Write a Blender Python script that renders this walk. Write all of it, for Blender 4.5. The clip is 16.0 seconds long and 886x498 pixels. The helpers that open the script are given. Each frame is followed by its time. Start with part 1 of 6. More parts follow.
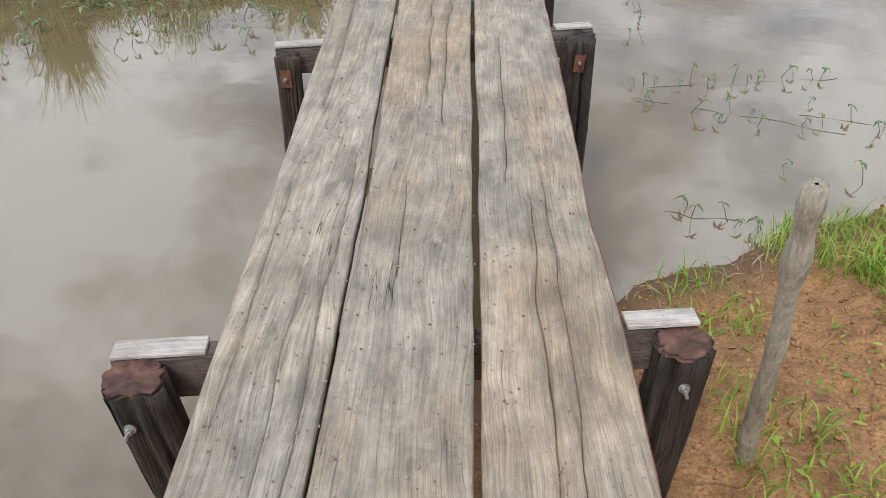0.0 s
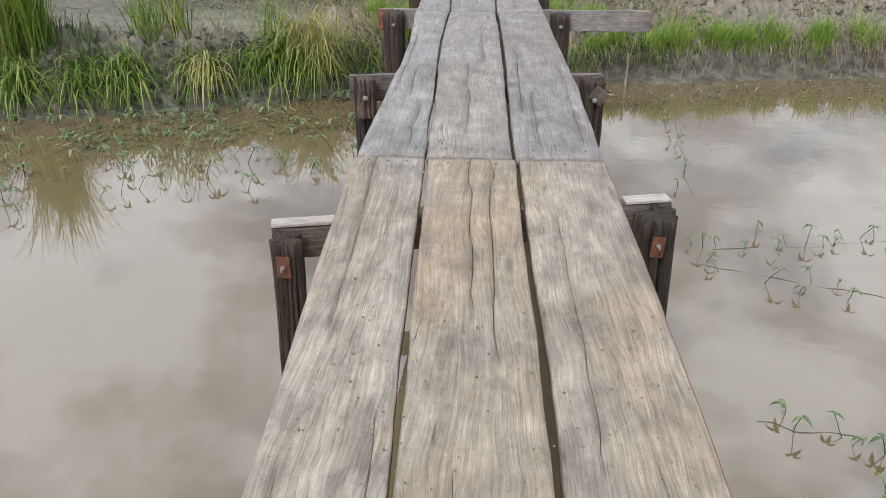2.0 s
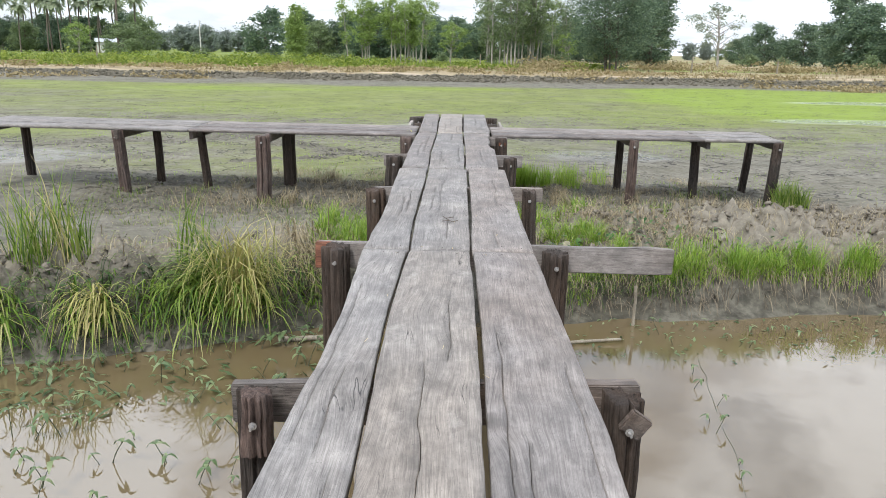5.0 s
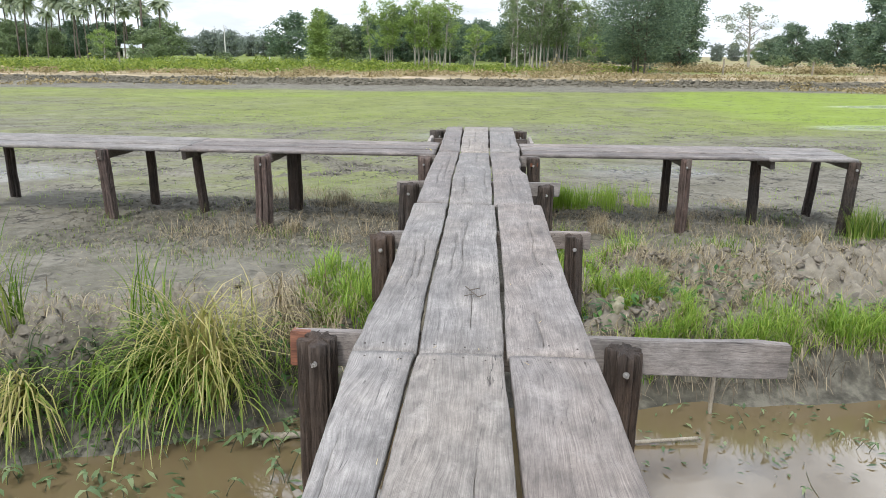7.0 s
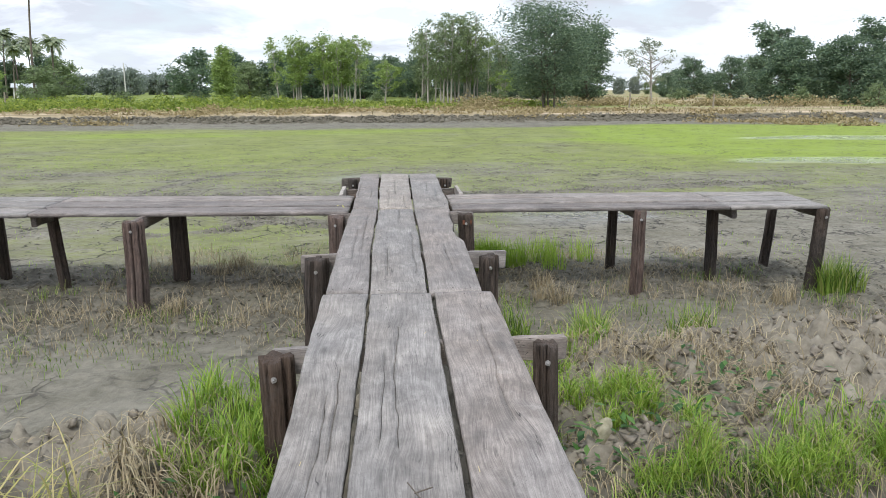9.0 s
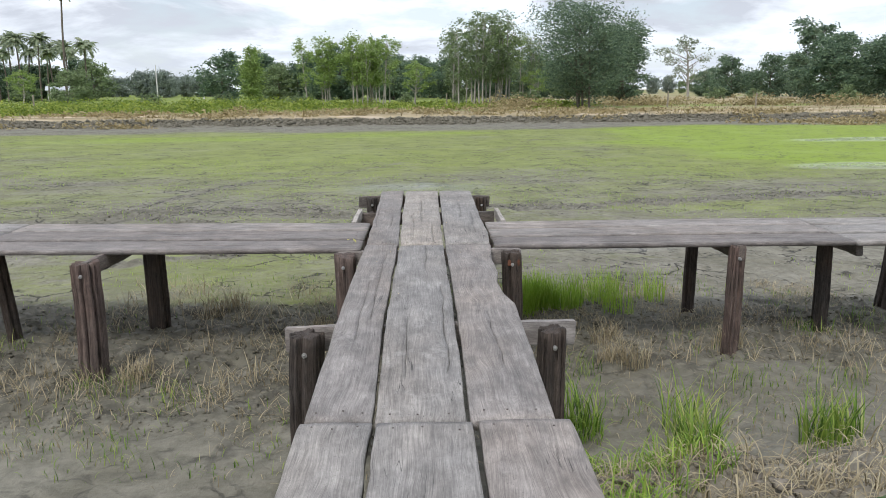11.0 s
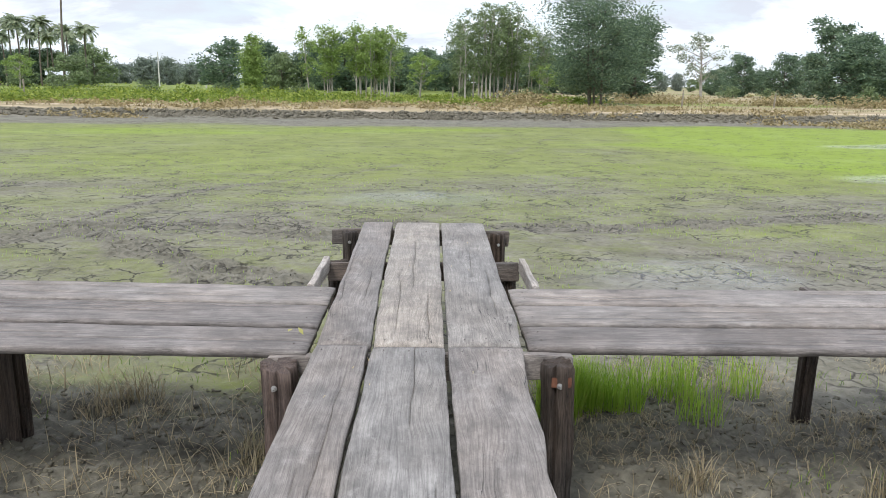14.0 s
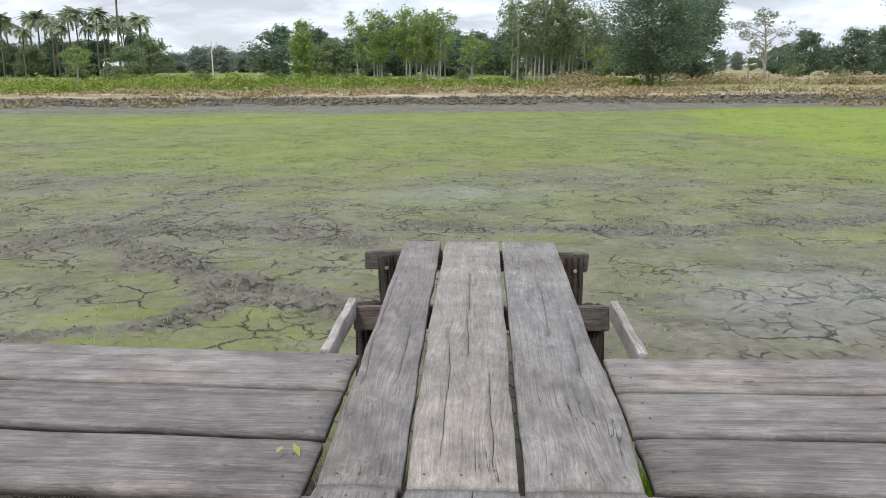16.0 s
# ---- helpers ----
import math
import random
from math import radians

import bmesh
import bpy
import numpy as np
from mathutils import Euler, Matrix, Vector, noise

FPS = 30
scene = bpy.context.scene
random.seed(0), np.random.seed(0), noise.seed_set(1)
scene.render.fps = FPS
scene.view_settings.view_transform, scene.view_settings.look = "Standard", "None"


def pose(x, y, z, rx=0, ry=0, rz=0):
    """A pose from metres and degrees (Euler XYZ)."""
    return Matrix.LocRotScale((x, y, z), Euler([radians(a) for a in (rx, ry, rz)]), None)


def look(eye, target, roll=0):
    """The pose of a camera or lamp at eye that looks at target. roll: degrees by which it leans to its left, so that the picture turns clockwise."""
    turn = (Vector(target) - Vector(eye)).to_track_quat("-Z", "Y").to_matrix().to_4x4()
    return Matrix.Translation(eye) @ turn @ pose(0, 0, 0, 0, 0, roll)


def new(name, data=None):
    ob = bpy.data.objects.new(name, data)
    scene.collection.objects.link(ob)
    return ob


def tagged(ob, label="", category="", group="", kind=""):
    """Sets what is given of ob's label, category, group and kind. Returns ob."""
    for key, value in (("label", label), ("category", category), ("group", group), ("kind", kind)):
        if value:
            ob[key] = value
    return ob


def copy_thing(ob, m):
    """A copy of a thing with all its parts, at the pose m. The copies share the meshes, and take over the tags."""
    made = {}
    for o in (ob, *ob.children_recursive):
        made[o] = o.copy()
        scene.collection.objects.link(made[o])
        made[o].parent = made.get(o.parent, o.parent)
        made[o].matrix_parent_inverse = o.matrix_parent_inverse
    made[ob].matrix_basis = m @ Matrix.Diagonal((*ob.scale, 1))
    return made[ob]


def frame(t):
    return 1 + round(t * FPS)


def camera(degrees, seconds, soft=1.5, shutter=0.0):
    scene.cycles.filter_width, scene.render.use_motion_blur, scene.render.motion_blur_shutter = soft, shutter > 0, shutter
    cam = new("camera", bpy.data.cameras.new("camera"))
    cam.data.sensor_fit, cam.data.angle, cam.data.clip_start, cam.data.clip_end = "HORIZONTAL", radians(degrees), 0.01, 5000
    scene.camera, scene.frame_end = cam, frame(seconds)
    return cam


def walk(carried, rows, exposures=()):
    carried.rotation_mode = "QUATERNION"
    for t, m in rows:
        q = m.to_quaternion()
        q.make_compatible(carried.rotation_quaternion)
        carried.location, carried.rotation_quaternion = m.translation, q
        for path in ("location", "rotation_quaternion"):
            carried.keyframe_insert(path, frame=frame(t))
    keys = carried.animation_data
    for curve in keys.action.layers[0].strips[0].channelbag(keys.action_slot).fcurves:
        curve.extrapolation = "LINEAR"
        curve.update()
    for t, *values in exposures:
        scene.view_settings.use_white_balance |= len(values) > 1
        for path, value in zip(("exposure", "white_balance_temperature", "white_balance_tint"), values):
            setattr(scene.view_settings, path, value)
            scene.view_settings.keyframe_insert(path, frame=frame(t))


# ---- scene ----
cam = camera(60.4, 16.0, soft=0.5)
PATH = [
    (0, (0.183, -0.178, 1.271), (0.128, 1.432, 0.085), -0.2),
    (0.5, (0.221, 0.009, 1.276), (0.068, 1.633, 0.119), -1.5),
    (1, (0.107, 0.22, 1.256), (-0.085, 1.81, 0.058), -2.6),
    (1.5, (0.041, 0.396, 1.207), (-0.131, 2.067, 0.122), 0.2),
    (2, (0.031, 0.717, 1.14), (-0.05, 2.489, 0.217), 0.0),
    (2.5, (0.026, 0.988, 1.152), (-0.041, 2.77, 0.245), -0.7),
    (3, (-0.012, 1.297, 1.165), (-0.077, 3.142, 0.397), -0.5),
    (3.5, (0.054, 1.602, 1.177), (-0.045, 3.487, 0.517), -0.5),
    (4, (0.116, 1.9, 1.195), (-0.067, 3.8, 0.598), 0.0),
    (4.5, (0.095, 2.267, 1.185), (0.003, 4.197, 0.672), -1.1),
    (5, (0.089, 2.638, 1.164), (0.052, 4.573, 0.662), 1.0),
    (5.2, (0.105, 2.8, 1.176), (0.031, 4.73, 0.658), -0.2),
    (7.3, (0.035, 4.32, 1.228), (-0.067, 6.258, 0.745), 0.6),
    (7.5, (0.001, 4.495, 1.227), (-0.017, 6.439, 0.76), 0.1),
    (8, (0.003, 4.945, 1.223), (0.038, 6.884, 0.735), -1.2),
    (8.5, (0.002, 5.354, 1.237), (-0.018, 7.307, 0.804), 0.4),
    (9, (-0.041, 5.746, 1.263), (0.078, 7.7, 0.854), -0.1),
    (9.5, (0.014, 6.231, 1.239), (0.137, 8.182, 0.818), -0.6),
    (9.7, (0.043, 6.413, 1.244), (0.102, 8.373, 0.85), 0.9),
    (11.8, (-0.026, 8.382, 1.282), (0.044, 10.329, 0.831), -1.7),
    (12, (-0.014, 8.557, 1.277), (0.066, 10.494, 0.788), -1.9),
    (12.5, (0.044, 9.013, 1.261), (0.094, 10.948, 0.76), -0.2),
    (13, (0.012, 9.415, 1.259), (0.031, 11.347, 0.74), 0.2),
    (13.5, (0.007, 9.829, 1.292), (0.097, 11.768, 0.81), -1.7),
    (14, (0.052, 10.283, 1.312), (0.086, 12.237, 0.887), 0.8),
    (14.5, (0.019, 10.663, 1.3), (0.005, 12.62, 0.888), 0.9),
    (15, (-0.007, 11.021, 1.324), (0.025, 12.978, 0.911), -2.0),
    (15.5, (0.028, 11.462, 1.313), (-0.007, 13.416, 0.888), 0.1),
    (16, (0.004, 11.81, 1.302), (-0.097, 13.753, 0.837), -0.3),
]
walk(cam, [(t, look(eye, target, roll)) for t, eye, target, roll in PATH],
     [(0.0, 0.05), (2.0, 0.1), (4.5, 0.34), (7.5, 0.34), (9.5, 0.10), (12.0, 0.0), (12.75, 0.06), (13.5, 0.24), (14.5, 0.2), (15.0, 0.03), (16.0, -0.05)])

# ---- world and light ----
SUN_EL, SUN_AZ = 52.0, 205.0
world = bpy.data.worlds.new("sky")
scene.world = world
world.use_nodes = True
wn, wl = world.node_tree.nodes, world.node_tree.links
wn.clear()


def wnode(kind, **kw):
    n = wn.new(kind)
    for k, v in kw.items():
        n.inputs[k.replace("_", " ")].default_value = v
    return n


w_out, w_bg = wn.new("ShaderNodeOutputWorld"), wn.new("ShaderNodeBackground")
w_sky = wn.new("ShaderNodeTexSky")
w_sky.sky_type, w_sky.sun_disc = "NISHITA", False
w_sky.sun_elevation, w_sky.sun_rotation = radians(SUN_EL), radians(SUN_AZ)
w_geo = wn.new("ShaderNodeTexCoord")
w_sep = wn.new("ShaderNodeSeparateXYZ")
wl.new(w_geo.outputs["Generated"], w_sep.inputs[0])
w_add = wn.new("ShaderNodeMath"); w_add.operation = "ADD"; w_add.inputs[1].default_value = 0.22
w_abs = wn.new("ShaderNodeMath"); w_abs.operation = "MAXIMUM"; w_abs.inputs[1].default_value = 0.0
wl.new(w_sep.outputs["Z"], w_abs.inputs[0]); wl.new(w_abs.outputs[0], w_add.inputs[0])
w_div = wn.new("ShaderNodeVectorMath"); w_div.operation = "DIVIDE"
w_com = wn.new("ShaderNodeCombineXYZ")
for k in range(3):
    wl.new(w_add.outputs[0], w_com.inputs[k])
wl.new(w_geo.outputs["Generated"], w_div.inputs[0]); wl.new(w_com.outputs[0], w_div.inputs[1])
w_n1 = wnode("ShaderNodeTexNoise", Scale=1.5, Detail=7.0, Roughness=0.55, Distortion=0.3)
w_n2 = wnode("ShaderNodeTexNoise", Scale=2.6, Detail=6.0, Roughness=0.55)
w_off = wn.new("ShaderNodeVectorMath"); w_off.operation = "ADD"; w_off.inputs[1].default_value = (3.7, 1.9, 0.6)
wl.new(w_div.outputs[0], w_off.inputs[0])
wl.new(w_off.outputs[0], w_n1.inputs["Vector"]); wl.new(w_off.outputs[0], w_n2.inputs["Vector"])
w_r1 = wn.new("ShaderNodeValToRGB")
w_r1.color_ramp.elements[0].position, w_r1.color_ramp.elements[0].color = 0.42, (0.58, 0.60, 0.70, 1)
w_r1.color_ramp.elements[1].position, w_r1.color_ramp.elements[1].color = 0.55, (1.58, 1.66, 1.80, 1)
wl.new(w_n1.outputs[0], w_r1.inputs[0])
w_r2 = wn.new("ShaderNodeValToRGB")
w_r2.color_ramp.elements[0].position, w_r2.color_ramp.elements[0].color = 0.38, (0.35, 0.35, 0.35, 1)
w_r2.color_ramp.elements[1].position, w_r2.color_ramp.elements[1].color = 0.52, (1, 1, 1, 1)
wl.new(w_n2.outputs[0], w_r2.inputs[0])
w_skys = wn.new("ShaderNodeVectorMath"); w_skys.operation = "SCALE"; w_skys.inputs["Scale"].default_value = 0.15
wl.new(w_sky.outputs[0], w_skys.inputs[0])
w_mix = wn.new("ShaderNodeMix"); w_mix.data_type = "RGBA"
wl.new(w_r2.outputs[0], w_mix.inputs[0]); wl.new(w_skys.outputs[0], w_mix.inputs[6]); wl.new(w_r1.outputs[0], w_mix.inputs[7])
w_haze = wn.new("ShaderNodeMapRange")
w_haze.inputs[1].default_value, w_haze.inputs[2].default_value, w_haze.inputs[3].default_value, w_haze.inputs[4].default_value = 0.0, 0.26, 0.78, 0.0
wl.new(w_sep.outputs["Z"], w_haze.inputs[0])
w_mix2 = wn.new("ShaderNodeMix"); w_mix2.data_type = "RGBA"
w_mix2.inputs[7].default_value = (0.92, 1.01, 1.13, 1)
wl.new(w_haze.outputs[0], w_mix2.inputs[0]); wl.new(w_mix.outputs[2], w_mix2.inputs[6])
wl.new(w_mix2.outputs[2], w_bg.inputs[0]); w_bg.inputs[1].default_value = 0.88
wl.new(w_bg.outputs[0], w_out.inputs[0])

sun = new("sun", bpy.data.lights.new("sun", "SUN"))
sun.data.energy, sun.data.angle, sun.data.color = 2.1, radians(12), (1.0, 0.965, 0.92)
sun.matrix_world = look((0, 0, 0), (-math.sin(radians(SUN_AZ)) * math.cos(radians(SUN_EL)), -math.cos(radians(SUN_AZ)) * math.cos(radians(SUN_EL)), -math.sin(radians(SUN_EL))))

# ---- small tools ----
rng = np.random.default_rng(7)
TABLE = np.random.default_rng(3).random((256, 256))


def vnoise(x, y, s=0):
    """Smooth value noise, 0 to 1."""
    x, y = np.asarray(x, float) + 17.3 * s, np.asarray(y, float) - 9.1 * s
    xi, yi = np.floor(x).astype(int), np.floor(y).astype(int)
    fx, fy = x - xi, y - yi
    fx, fy = fx * fx * (3 - 2 * fx), fy * fy * (3 - 2 * fy)
    a, b = TABLE[xi & 255, yi & 255], TABLE[(xi + 1) & 255, yi & 255]
    c, d = TABLE[xi & 255, (yi + 1) & 255], TABLE[(xi + 1) & 255, (yi + 1) & 255]
    return (a * (1 - fx) + b * fx) * (1 - fy) + (c * (1 - fx) + d * fx) * fy


def fbm(x, y, s=0, octaves=4):
    """Layered noise, about -0.5 to 0.5."""
    total, gain = 0.0, 0.5
    for k in range(octaves):
        total = total + gain * (vnoise(np.asarray(x) * 2 ** k, np.asarray(y) * 2 ** k, s + k) - 0.5)
        gain *= 0.5
    return total


def cells(x, y, s=0):
    """Distance between the nearest and second nearest cell points: small on cracks."""
    x, y = np.asarray(x, float), np.asarray(y, float)
    xi, yi = np.floor(x).astype(int), np.floor(y).astype(int)
    f1, f2 = np.full(x.shape, 9.0), np.full(x.shape, 9.0)
    for i in (-1, 0, 1):
        for j in (-1, 0, 1):
            px = xi + i + TABLE[(xi + i + s) & 255, (yi + j) & 255]
            py = yi + j + TABLE[(yi + j + 91 + s) & 255, (xi + i) & 255]
            d = np.hypot(px - x, py - y)
            f2 = np.minimum(f2, np.maximum(d, f1))
            f1 = np.minimum(f1, d)
    return f2 - f1


def smooth(a, b, x):
    t = np.clip((np.asarray(x, float) - a) / (b - a), 0, 1)
    return t * t * (3 - 2 * t)


def mesh_of(name, verts, faces, mat=None, flat=False):
    """A mesh from arrays; faces all of one size."""
    verts, faces = np.asarray(verts, float), np.asarray(faces, int)
    me = bpy.data.meshes.new(name)
    n = faces.shape[1]
    me.vertices.add(len(verts)); me.vertices.foreach_set("co", verts.ravel())
    me.loops.add(faces.size); me.loops.foreach_set("vertex_index", faces.ravel())
    me.polygons.add(len(faces)); me.polygons.foreach_set("loop_start", np.arange(0, faces.size, n))
    me.update(calc_edges=True)
    if not flat:
        me.polygons.foreach_set("use_smooth", np.ones(len(faces), bool))
    if mat:
        me.materials.append(mat)
    return me


def part(name, data, parent=None, m=None, label=""):
    """One mesh object, under a thing or a part, or a thing itself."""
    ob = new(name, data)
    if parent is not None:
        ob.parent = parent
    if m is not None:
        ob.matrix_basis = m
    return tagged(ob, label)


def bm_mesh(name, bm, mat, smooth_faces=False):
    me = bpy.data.meshes.new(name)
    bm.normal_update()
    bm.to_mesh(me); bm.free()
    me.materials.append(mat)
    if smooth_faces:
        me.polygons.foreach_set("use_smooth", np.ones(len(me.polygons), bool))
    return me


def box_mesh(name, sx, sy, sz, mat, bevel=0.004, rough=0.0, seed=0, cuts=0):
    """A bevelled, slightly uneven timber about its centre."""
    bm = bmesh.new()
    bmesh.ops.create_cube(bm, size=1)
    bmesh.ops.scale(bm, vec=(sx, sy, sz), verts=bm.verts)
    if cuts:
        long = [e for e in bm.edges if abs(abs((e.verts[0].co - e.verts[1].co)[int(np.argmax((sx, sy, sz)))]) - max(sx, sy, sz)) < 1e-4]
        bmesh.ops.subdivide_edges(bm, edges=long, cuts=cuts)
    if bevel:
        bmesh.ops.bevel(bm, geom=[e for e in bm.edges if len(e.link_faces) == 2 and e.calc_face_angle(0) > 0.5], offset=bevel, segments=2, affect="EDGES")
    if rough:
        for v in bm.verts:
            v.co += Vector([rough * (noise.noise(v.co * 5 + Vector((seed, k * 7.7, 0)))) for k in range(3)])
    return bm_mesh(name, bm, mat)


# ---- materials ----
class Mat:
    """A node material with short ways to add nodes."""

    def __init__(self, name):
        self.m = bpy.data.materials.new(name)
        self.m.use_nodes = True
        self.n, self.l = self.m.node_tree.nodes, self.m.node_tree.links
        self.bsdf = self.n["Principled BSDF"]

    def add(self, kind, ins=None, **kw):
        nd = self.n.new(kind)
        for k, v in kw.items():
            if k == "operation":
                nd.operation = v
            elif k == "data_type":
                nd.data_type = v
            elif k == "blend":
                nd.blend_type = v
            elif k == "feature":
                nd.feature = v
        for k, v in (ins or {}).items():
            self.set(nd.inputs[k], v)
        return nd

    def set(self, sock, v):
        if isinstance(v, bpy.types.NodeSocket):
            self.l.new(v, sock)
        else:
            sock.default_value = v

    def coords(self, scale=(1, 1, 1), kind="Object", vary=True):
        src = self.n.new("ShaderNodeTexCoord").outputs[kind]
        mp = self.n.new("ShaderNodeMapping")
        self.l.new(src, mp.inputs[0])
        mp.inputs["Scale"].default_value = scale
        if vary:
            r = self.n.new("ShaderNodeObjectInfo").outputs["Random"]
            self.l.new(self.math("MULTIPLY", r, 57.0), mp.inputs["Location"])
        return mp.outputs[0]

    def math(self, op, a, b=0.0, c=None):
        nd = self.add("ShaderNodeMath", {0: a, 1: b}, operation=op)
        if c is not None:
            self.set(nd.inputs[2], c)
        return nd.outputs[0]

    def noise(self, vec, scale, detail=4.0, rough=0.55, dist=0.0):
        return self.add("ShaderNodeTexNoise", {"Vector": vec, "Scale": scale, "Detail": detail, "Roughness": rough, "Distortion": dist}).outputs[0]

    def ramp(self, fac, stops):
        nd = self.n.new("ShaderNodeValToRGB")
        e = nd.color_ramp.elements
        while len(e) < len(stops):
            e.new(0.5)
        for el, (p, c) in zip(e, stops):
            el.position = p
            el.color = (c, c, c, 1) if isinstance(c, (int, float)) else (*c, 1)
        self.l.new(fac, nd.inputs[0])
        return nd.outputs[0]

    def mix(self, fac, a, b, blend="MIX"):
        nd = self.add("ShaderNodeMix", data_type="RGBA", blend=blend)
        for k, v in ((0, fac), (6, a), (7, b)):
            self.set(nd.inputs[k], (*v, 1) if isinstance(v, tuple) and len(v) == 3 else v)
        return nd.outputs[2]

    def bump(self, height, strength, dist):
        self.set(self.bsdf.inputs["Normal"], self.add("ShaderNodeBump", {"Height": height, "Strength": strength, "Distance": dist}).outputs[0])

    def base(self, color, rough, spec=0.5, metal=0.0):
        self.set(self.bsdf.inputs["Base Color"], (*color, 1) if isinstance(color, tuple) else color)
        self.set(self.bsdf.inputs["Roughness"], rough)
        self.set(self.bsdf.inputs["Specular IOR Level"], spec)
        self.set(self.bsdf.inputs["Metallic"], metal)
        return self.m


def wood(name, pale, dark, warm, warm_amount, grain=1.0, rough=0.62, upright=False, lined=1.0):
    """Weathered timber, grain along the local Y axis (upright: Z), bending round a few knots."""
    k = Mat(name)

    def lay(a, b, c_):
        return (a, c_, b) if upright else (a, b, c_)
    c = k.coords()
    wob = k.noise(k.coords(lay(1.0, 0.5, 1.0)), 2.6, 3.0)
    vor = k.add("ShaderNodeTexVoronoi", {"Vector": k.coords(lay(3.6, 0.95, 0.0)), "Scale": 1.0})
    knot = vor.outputs["Distance"]
    swell = k.math("POWER", 2.718, k.math("MULTIPLY", k.math("MULTIPLY", knot, knot), -9.0))
    off = k.math("ADD", k.math("MULTIPLY", k.math("SUBTRACT", wob, 0.5), 0.085), k.math("MULTIPLY", swell, 0.05))
    flow = k.add("ShaderNodeVectorMath", {0: c, 1: k.add("ShaderNodeCombineXYZ", {0: off}).outputs[0]}, operation="ADD")

    def stretched(sx, sy, sc, det, ro):
        mp = k.add("ShaderNodeMapping", {"Vector": flow.outputs[0], "Scale": lay(sx, sy, sx)})
        return k.noise(mp.outputs[0], sc, det, ro)
    raw = k.math("FRACT", k.math("MULTIPLY", stretched(7.0, 0.42, 1.0, 2.5, 0.5), 22.0))
    streak = stretched(95, 2.2, 1.0, 4.0, 0.7)
    fine = stretched(330, 6.0, 1.0, 3.0, 0.75)
    split = stretched(17, 0.9, 1.0, 3.0, 0.55)
    hair = stretched(46, 0.8, 1.0, 2.5, 0.55)
    big = k.noise(c, 2.3, 5.0, 0.65)
    mid = k.noise(k.coords(lay(1, 0.45, 1)), 12.0, 7.0, 0.72)
    warmth = k.ramp(k.noise(k.coords(lay(1, 0.5, 1)), 1.7, 4.0, 0.6), [(0.40, 0.0), (0.64, 1.0)])
    tone = k.add("ShaderNodeMapRange", {0: k.math("ADD", k.math("MULTIPLY", streak, 0.45), k.math("MULTIPLY", fine, 0.55)), 1: 0.39, 2: 0.60}).outputs[0]
    col = k.mix(tone, dark, pale)
    col = k.mix(k.math("MULTIPLY", warmth, warm_amount), col, k.mix(tone, tuple(v * 0.50 for v in warm), warm))
    soft = k.ramp(raw, [(0.0, 0.55), (0.10, 0.0), (0.55, 0.0), (0.97, 0.35), (1.0, 0.55)])
    lines = k.math("MULTIPLY", soft, k.ramp(k.noise(k.coords(lay(3.0, 0.5, 1)), 2.4, 4.0, 0.6), [(0.38, 0.0), (0.62, 1.0 * lined)]))
    col = k.mix(lines, col, tuple(v * 0.55 for v in dark))
    rnd = k.n.new("ShaderNodeObjectInfo").outputs["Random"]
    col = k.mix(1.0, col, k.ramp(rnd, [(0.0, 0.90), (1.0, 1.12)]), "MULTIPLY")
    col = k.mix(1.0, col, k.ramp(big, [(0.30, 0.74), (0.70, 1.20)]), "MULTIPLY")
    col = k.mix(1.0, col, k.ramp(mid, [(0.34, 0.62), (0.64, 1.22)]), "MULTIPLY")
    scuff = k.ramp(k.noise(k.coords(lay(1, 0.6, 1)), 6.5, 9.0, 0.75), [(0.56, 0.0), (0.70, 0.45)])
    col = k.mix(scuff, col, tuple(min(v * 1.45, 0.62) for v in pale))
    near = k.math("ABSOLUTE", k.math("SUBTRACT", split, 0.5))
    gate = k.ramp(k.noise(k.coords(lay(1.6, 0.6, 1)), 3.4, 3.0), [(0.60, 1.0), (0.66, 0.0)])
    checks = k.math("MAXIMUM", k.ramp(near, [(0.0, 0.0), (0.003, 0.15), (0.007, 1.0)]), gate)
    near2 = k.math("ABSOLUTE", k.math("SUBTRACT", hair, 0.5))
    gate2 = k.ramp(k.noise(k.coords(lay(2.4, 0.9, 1)), 4.0, 3.0), [(0.56, 1.0), (0.64, 0.0)])
    checks = k.math("MINIMUM", checks, k.math("MAXIMUM", k.ramp(near2, [(0.0, 0.45), (0.009, 1.0)]), gate2))
    col = k.mix(checks, tuple(v * 0.22 for v in dark), col)
    col = k.mix(k.ramp(knot, [(0.02, 0.75), (0.075, 0.0)]), col, tuple(v * 0.5 for v in dark))
    specks = k.ramp(k.noise(c, 120.0, 3.0, 0.6), [(0.30, 0.0), (0.37, 1.0)])
    col = k.mix(k.math("ADD", k.math("MULTIPLY", specks, 0.6), 0.4), tuple(v * 0.55 for v in dark), col)
    h = k.math("ADD", k.math("MULTIPLY", streak, 0.35), k.math("ADD", k.math("MULTIPLY", fine, 0.5), k.math("MULTIPLY", checks, 0.6)))
    k.bump(h, 0.75 * grain, 0.006)
    return k.base(col, k.ramp(mid, [(0.3, rough - 0.12), (0.7, rough + 0.15)]), 0.42)


